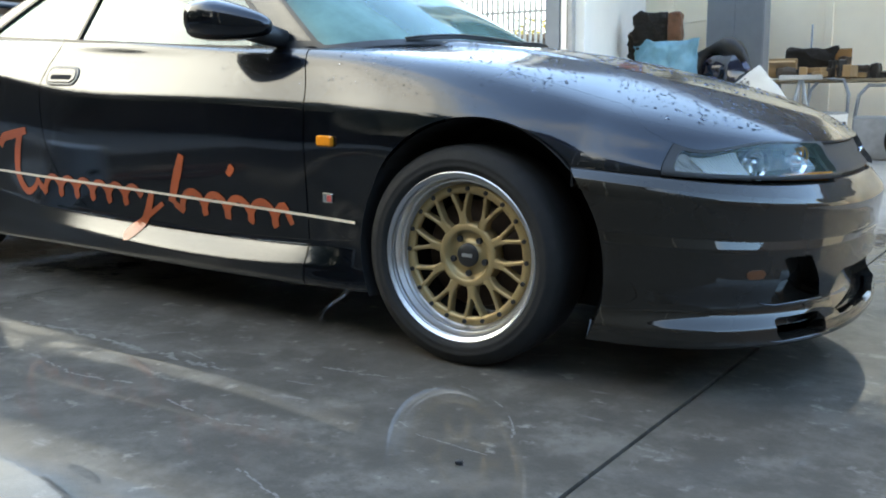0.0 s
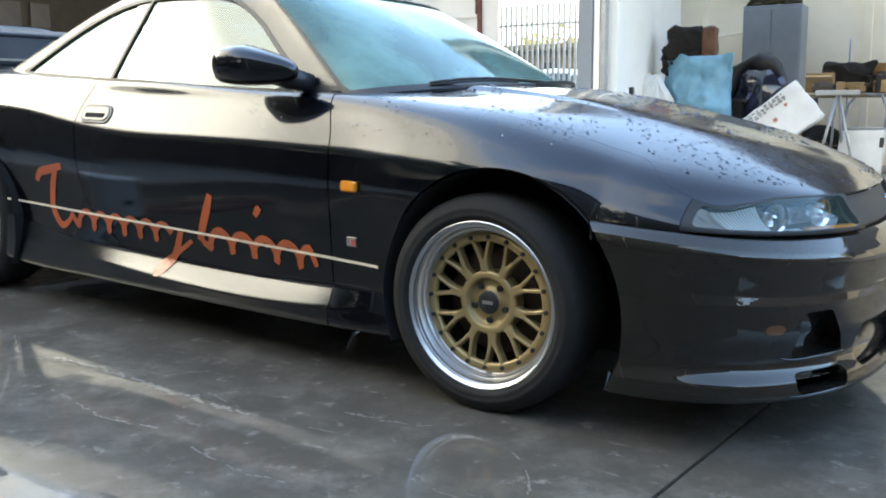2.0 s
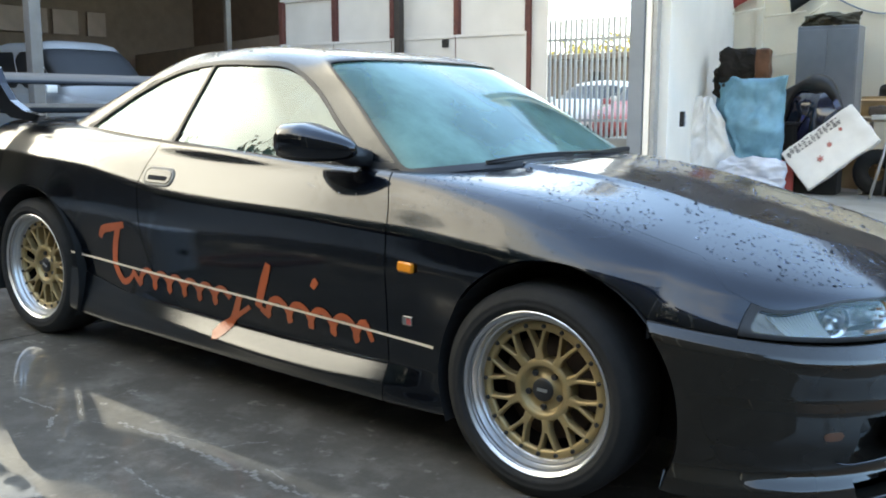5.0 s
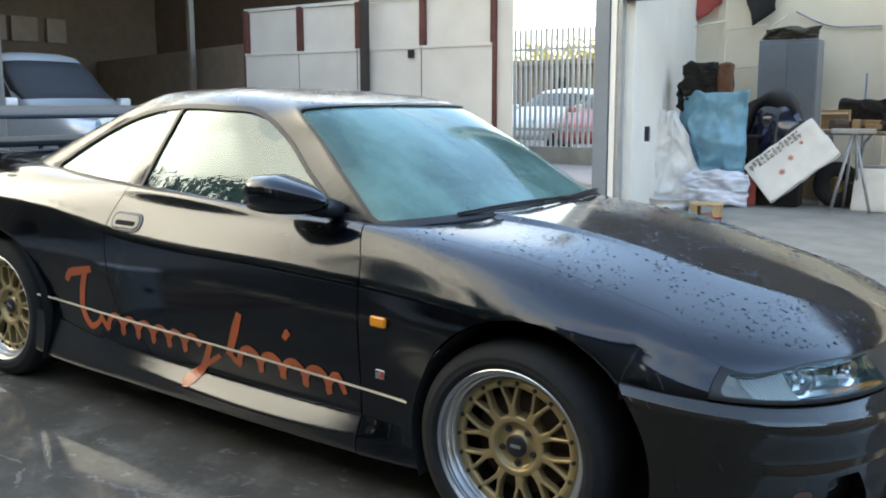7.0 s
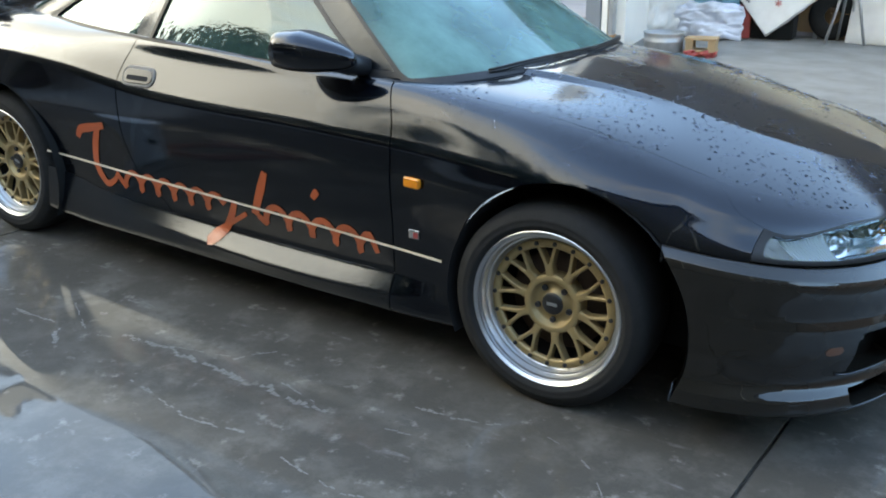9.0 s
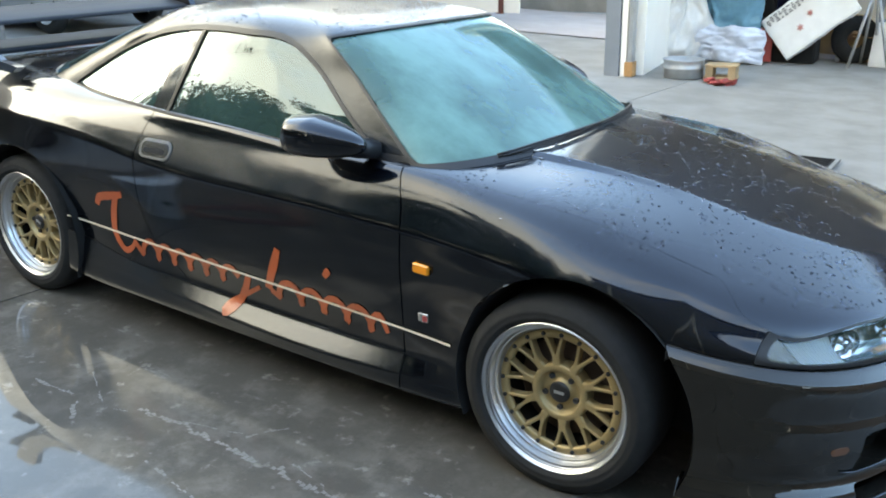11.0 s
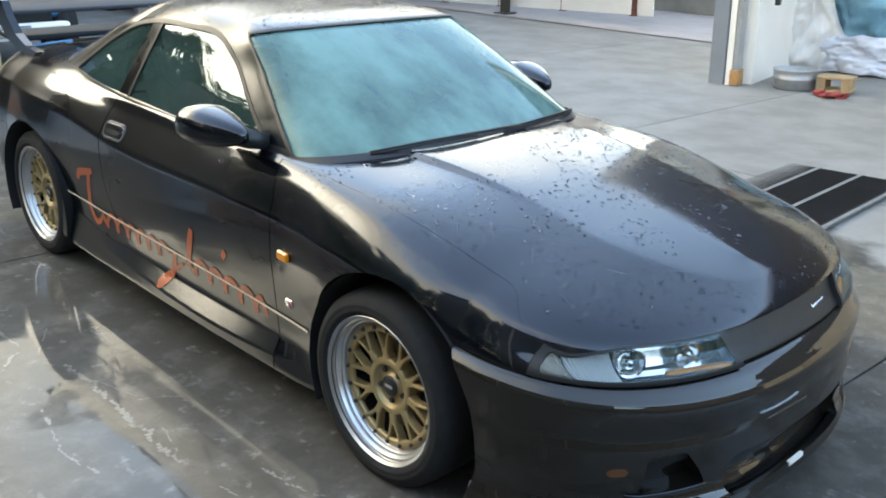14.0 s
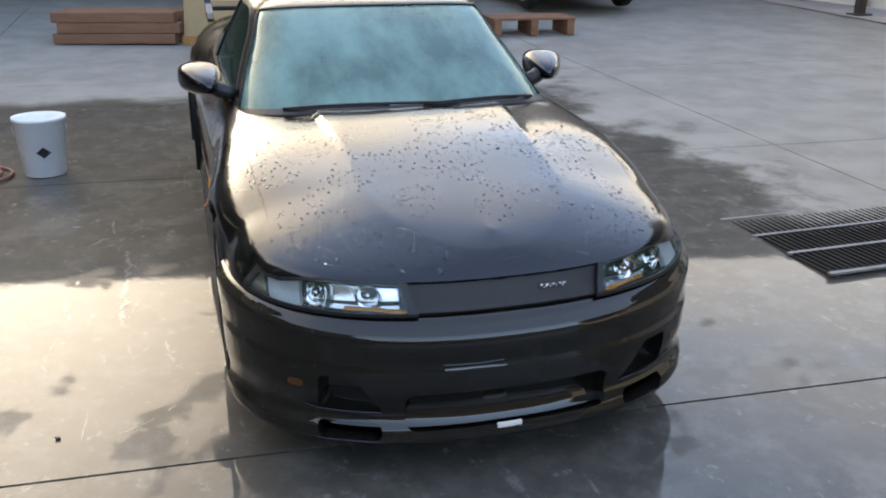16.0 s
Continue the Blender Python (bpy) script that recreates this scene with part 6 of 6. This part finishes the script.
PRIMER = mat("grey_primer", (0.22, 0.22, 0.225), 0.7, 0, 9, 0.3)
for x, y, turn, w, h, paint_ in ((-0.76, 9.12, -8, 0.54, 0.98, PALEFOAM), (-0.12, 9.22, 14, 0.60, 0.92, PRIMER), (0.50, 9.15, -12, 0.62, 0.96, PALEFOAM)):
    door_shell(x, y, turn, w, h, -10, paint_)
for x, y, r_ in ((-1.22, 9.28, 0.17), (0.22, 8.95, 0.15)):
    o = place(thing("loose_tyre", Matrix(), "worn black tyre leaning by the table", "tyre", "loose tyres"), x, y, 25, 0.0, -8)
    part("carcass", lathe([(r_ * 0.62, -0.05), (r_ * 0.9, -0.07), (r_ * 1.6, -0.06), (r_ * 1.7, 0.0), (r_ * 1.6, 0.06), (r_ * 0.9, 0.07), (r_ * 0.62, 0.05)], 32), RUBBER, o, m=pose(0, 0, r_ * 1.7), smooth=True)
# pennants and cables on the back wall
for pts, m_, nm in (([(-3.67, 3.05), (-3.10, 3.05), (-3.17, 2.66), (-3.56, 2.41)], RED, "red cloth pennant hung on the wall"), ([(-2.98, 3.05), (-2.42, 3.05), (-2.46, 2.53), (-2.75, 2.33)], BLACK, "black cloth pennant hung on the wall")):
    o = place(thing("pennant", Matrix(), nm, "pennant"), pts[0][0], 10.58 + 0.086 * (pts[0][0] + 3.9) - 0.10)
    bm = bmesh.new()
    c_ = [bm.verts.new((px - pts[0][0], 0, pz)) for px, pz in pts]
    bm.faces.new(c_)
    r_ = bmesh.ops.extrude_face_region(bm, geom=bm.faces[:])
    for v in r_["geom"]:
        if isinstance(v, bmesh.types.BMVert):
            v.co.y += 0.012
    bmesh.ops.recalc_face_normals(bm, faces=bm.faces)
    part("cloth", crumple(bm, 0.035, 5, pts[0][0], 8), m_, o, smooth=True)
cb = place(thing("wall_cable", Matrix(), "thin cable slung along the back wall", "cable"), -2.2, 10.70)
part("cable", tube([(1.10 * k / 12, 0.10 * k / 12, 2.54 - 0.24 * math.sin(min(1.0, k / 7) * math.pi / 2)) for k in range(13)], 0.012, 6), GREYMETAL, cb, smooth=True)
br = place(thing("wall_battens", Matrix(), "thin pale battens nailed across the back wall", "batten"), -3.1, 10.52, 5)
for x0, z0, x1, z1, y_ in ((-0.61, 2.34, 0.0, 2.42, 0.0), (-0.02, 2.29, 0.54, 2.34, 0.0), (0.61, 2.28, 0.83, 2.44, -0.1), (0.0, 1.73, 0.52, 1.78, -0.04), (-0.62, 3.0, 0.0, 3.06, 0.0)):
    part("batten", tube([(x0, y_, z0), (x1, y_ - 0.02, z1)], 0.016, 6), CREAMWALL, br, smooth=True)
rodt = place(thing("steel_rod", Matrix(), "thin dark steel rod standing behind the table", "rod"), -1.19, 10.45)
part("rod", tube([(0, 0, 0), (0.0, 0.04, 1.70)], 0.013, 8), GREYMETAL, rodt, smooth=True)
# ---- things on the yard behind the car ----
bk = place(thing("white_bucket", Matrix(), "white plastic bucket on wet concrete", "bucket"), -3.04, -1.80)
part("bucket_wall", lathe([(0.0, 0.004), (0.125, 0.0), (0.13, 0.005), (0.158, 0.36), (0.168, 0.365), (0.168, 0.385), (0.158, 0.385), (0.15, 0.36), (0.125, 0.015), (0.0, 0.015)], 40), mat("white_plastic", (0.82, 0.83, 0.84), 0.35, 0, 8, 0.06), bk, m=pose(0, 0, 0, 90, 0, 0), smooth=True)
part("bucket_mark", lathe([(0.0, -0.003), (0.044, -0.003), (0.046, 0.0)], 4), BLACK, bk, "dark worn mark", m=pose(0.1455, 0.02, 0.170, 0, 0, 90) @ Matrix.Diagonal((1.0, 1.0, 0.8, 1)))
part("bail", tube([(0.0 + 0.03, 0.165 * math.cos(t), 0.33 - 0.16 * math.sin(t)) for t in np.linspace(0, math.pi, 14)], 0.003, 6), GALV, bk, smooth=True)
hs = place(thing("garden_hose", Matrix(), "red-brown hose lying in loops on the wet concrete", "hose"), -3.05, -2.45)
run = [(-2.2 + 0.24 * math.cos(t), 0.18 + 0.28 * math.sin(t)) for t in np.linspace(-2.4, 2.9, 30)]
run += [(-2.0 + 1.6 * k / 10, -0.35 - 0.18 * math.sin(math.pi * k / 10)) for k in range(1, 10)]
run += [(0.02 + (0.34 - 0.012 * t) * math.cos(t), (0.46 - 0.010 * t) * math.sin(t)) for t in np.linspace(-2.2, 11.0, 90)]
part("hose", tube([(x, y, 0.014 + 0.010 * (k > 75)) for k, (x, y) in enumerate(run)], 0.012, 8), mat("red_hose_rubber", (0.20, 0.058, 0.042), 0.45, 0, 20, 0.2), hs, smooth=True)
pb = place(thing("pebble", Matrix(), "small dark pebble on the wet concrete", "stone"), 0.372, -1.447, 30)
part("stone", crumple(box(0.018, 0.013, 0.009, 0.002, (0, 0, 0.005)), 0.003, 60, 1.0, 2), BLACK, pb, smooth=True)
bd = place(thing("tan_board", Matrix(), "tan plywood board with a wooden batten, stood on edge", "board"), -7.93, -0.03, 55.6, 0.0, -6)
part("sheet", box(1.68, 0.04, 1.35, 0.004, (0, 0, 0.72)), mat("tan_plywood", (0.42, 0.28, 0.155), 0.75, 0, 5, 0.15), bd)
part("batten", box(1.68, 0.08, 0.12, 0.006, (0, -0.02, 0.06)), mat("orange_wood", (0.40, 0.17, 0.06), 0.75, 0, 10, 0.25), bd)
tk = place(thing("blue_truck", Matrix(), "blue flatbed truck with white bumper, in the hall", "truck"), -9.4, 1.02, 0)
part("cab", box(1.7, 1.66, 1.45, 0.12, (0, 0, 1.20), 4), mat("sky_blue_paint", (0.012, 0.32, 0.66), 0.35, 0, 6, 0.1, coat=0.6), tk)
part("windscreen", box(0.04, 1.4, 0.55, 0.02, (0.86, 0, 1.62)), BLACK, tk)
part("bumper", box(0.16, 1.5, 0.17, 0.03, (0.95, 0, 0.36)), WHITE, tk)
part("number_plate", box(0.02, 0.42, 0.12, 0.003, (1.04, 0.1, 0.37)), GREYMETAL, tk)
part("radiator_frame", box(0.10, 1.2, 0.14, 0.01, (0.86, 0, 0.50)), DARK, tk)
part("chassis", box(4.6, 0.9, 0.26, 0.02, (-1.6, 0, 0.50)), DARK, tk)
part("flatbed", box(3.4, 1.9, 0.14, 0.01, (-2.6, 0, 1.0)), RUST, tk)
for x in (0.5, -3.0):
    for s in (1, -1):
        part("tyre", lathe([(0.2, -0.1), (0.34, -0.11), (0.36, -0.06), (0.36, 0.1), (0.22, 0.11)], 28), RUBBER, tk, m=pose(x, s * 0.80, 0.36, 0, 0, 0 if s < 0 else 180), smooth=True)
tm = place(thing("timber_stack", Matrix(), "stack of red-brown timber beside the hall", "timber"), -8.85, -1.45, 76)
for k in range(9):
    part("timber", box(1.45, 0.22, 0.12, 0.01, (0.06 * (k % 2), -0.25 + 0.24 * (k % 3), 0.065 + 0.125 * (k // 3))), mat("red_brown_timber", (0.22, 0.09, 0.05), 0.8, 0, 10, 0.35, stretch=(1, 8, 8)) if k == 0 else bpy.data.materials["red_brown_timber"], tm)

pl = place(thing("wooden_pallet", Matrix(), "red-brown wooden pallet before the silver car", "pallet"), -8.45, 3.75, 86)
for k in range(3):
    part("bearer", box(0.10, 0.62, 0.20, 0.006, (-0.5 + 0.5 * k, 0, 0.10)), bpy.data.materials["red_brown_timber"], pl)
for k in range(5):
    part("deck_board", box(1.14, 0.10, 0.03, 0.004, (0, -0.25 + 0.125 * k, 0.216)), bpy.data.materials["red_brown_timber"], pl)


# ---- trees and wall on the camera's side of the yard ----
def leafy_tree(seed, h):
    r = random.Random(seed)
    t = thing("yard_tree", Matrix(), "tall dark green tree behind the yard wall", "tree", "trees along the yard")
    pts = [(0.12 * math.sin(k * 1.3 + seed), 0.1 * math.cos(k * 1.7), h * 0.62 * k / 6) for k in range(7)]
    part("trunk", tube(pts, [0.22 - 0.024 * k for k in range(7)], 10), CHECKED, t, smooth=True)
    for k in range(6):
        an, z = k * 1.05 + seed, h * (0.32 + 0.05 * k)
        part("limb", tube([(0, 0, z), (0.8 * math.cos(an), 0.8 * math.sin(an), z + 0.7), (1.5 * math.cos(an), 1.5 * math.sin(an), z + 1.2)], [0.09, 0.06, 0.03], 6), CHECKED, t, smooth=True)
    V, F = [], []
    lumps = [(r.gauss(0, 0.95), r.gauss(0, 0.95), h * r.uniform(0.22, 0.90), r.uniform(0.6, 1.25)) for _ in range(26)]
    for _ in range(3000):
        cx, cy, cz, rad = r.choice(lumps)
        d = Vector((r.gauss(0, 1), r.gauss(0, 1), r.gauss(0, 1))).normalized() * rad * r.random() ** 0.4
        p = Vector((cx, cy, cz)) + d
        q = Euler((r.uniform(0, 6), r.uniform(0, 6), r.uniform(0, 6))).to_matrix()
        s = r.uniform(0.08, 0.17)
        o = len(V)
        V += [p + q @ Vector((x * s, y * s, 0)) for x, y in ((-1, 0), (0, -0.5), (1.1, 0), (0, 0.5))]
        F += [(o, o + 1, o + 2), (o, o + 2, o + 3)]
    part("crown", mesh_of("crown", V, F), GREENERY, t)
    return t


first = leafy_tree(1, 9.8)
place(first, -9.5, -12.6)
second = leafy_tree(2, 8.8)
place(second, -6.9, -13.2)
for k in range(15):
    src = first if k % 2 else second
    p = W(-23 + 1.45 * k, -12.6 - 0.5 * ((k * 5) % 3))
    copy_thing(src, pose(p.x, p.y, p.z - 0.05, 0, 0, 77 * k))
for k in range(7):
    src = second if k % 2 else first
    p = W(-30 + 1.75 * k, -9.8 - 0.7 * ((k * 2) % 3))
    copy_thing(src, pose(p.x, p.y, p.z - 0.05, 0, 0, 51 * k))
# yellowing trees beyond the fence
YELLOWG = mat("yellow_green_foliage", (0.60, 0.47, 0.11), 0.8, 0, 2.0, 0.5, bump=0.4, bump_scale=6)
hedge = leafy_tree(5, 3.3)
tagged(hedge, "low yellow-green tree behind the fence", "tree", "trees beyond the fence")
for c in hedge.children:
    if c.name.startswith("crown"):
        c.data.materials.clear()
        c.data.materials.append(YELLOWG)
place(hedge, -14.5, 31.0)
for k in range(6):
    p = W(-21 + 3.1 * k, 31.6 + (k * 3) % 2)
    copy_thing(hedge, pose(p.x, p.y, p.z - 0.7 + 0.35 * (k % 3), 0, 0, 63 * k))
# unseen walls, high enough to darken what door and bumper reflect
upright(-30, -14.6, 14, -14.6, 3.8, 0.25, BROWNW, "wall_yard", "unseen brown wall along the yard")
upright(14, -9.6, 14, 11.6, 4.6, 0.25, BROWNW, "wall_yard_end", "unseen brown wall at the end of the yard")
yard_house = place(thing("yard_building", Matrix(), "brown rendered building along the yard", "building"), 6.6, -7.2)
part("wall", box(15.0, 0.3, 5.4, 0.02, (0, 0, 2.65)), mat("brown_render", (0.11, 0.085, 0.06), 0.85, 0, 3, 0.25, bump=0.08), yard_house)
part("roof_edge", box(15.2, 0.7, 0.12, 0.02, (0, 0.1, 5.4)), ROOFD, yard_house)
for x in (-6.6, -1.2):
    part("downpipe", tube([(x, 0.24, 0.05), (x, 0.24, 5.3)], 0.05, 10), CREAMWALL, yard_house, smooth=True)
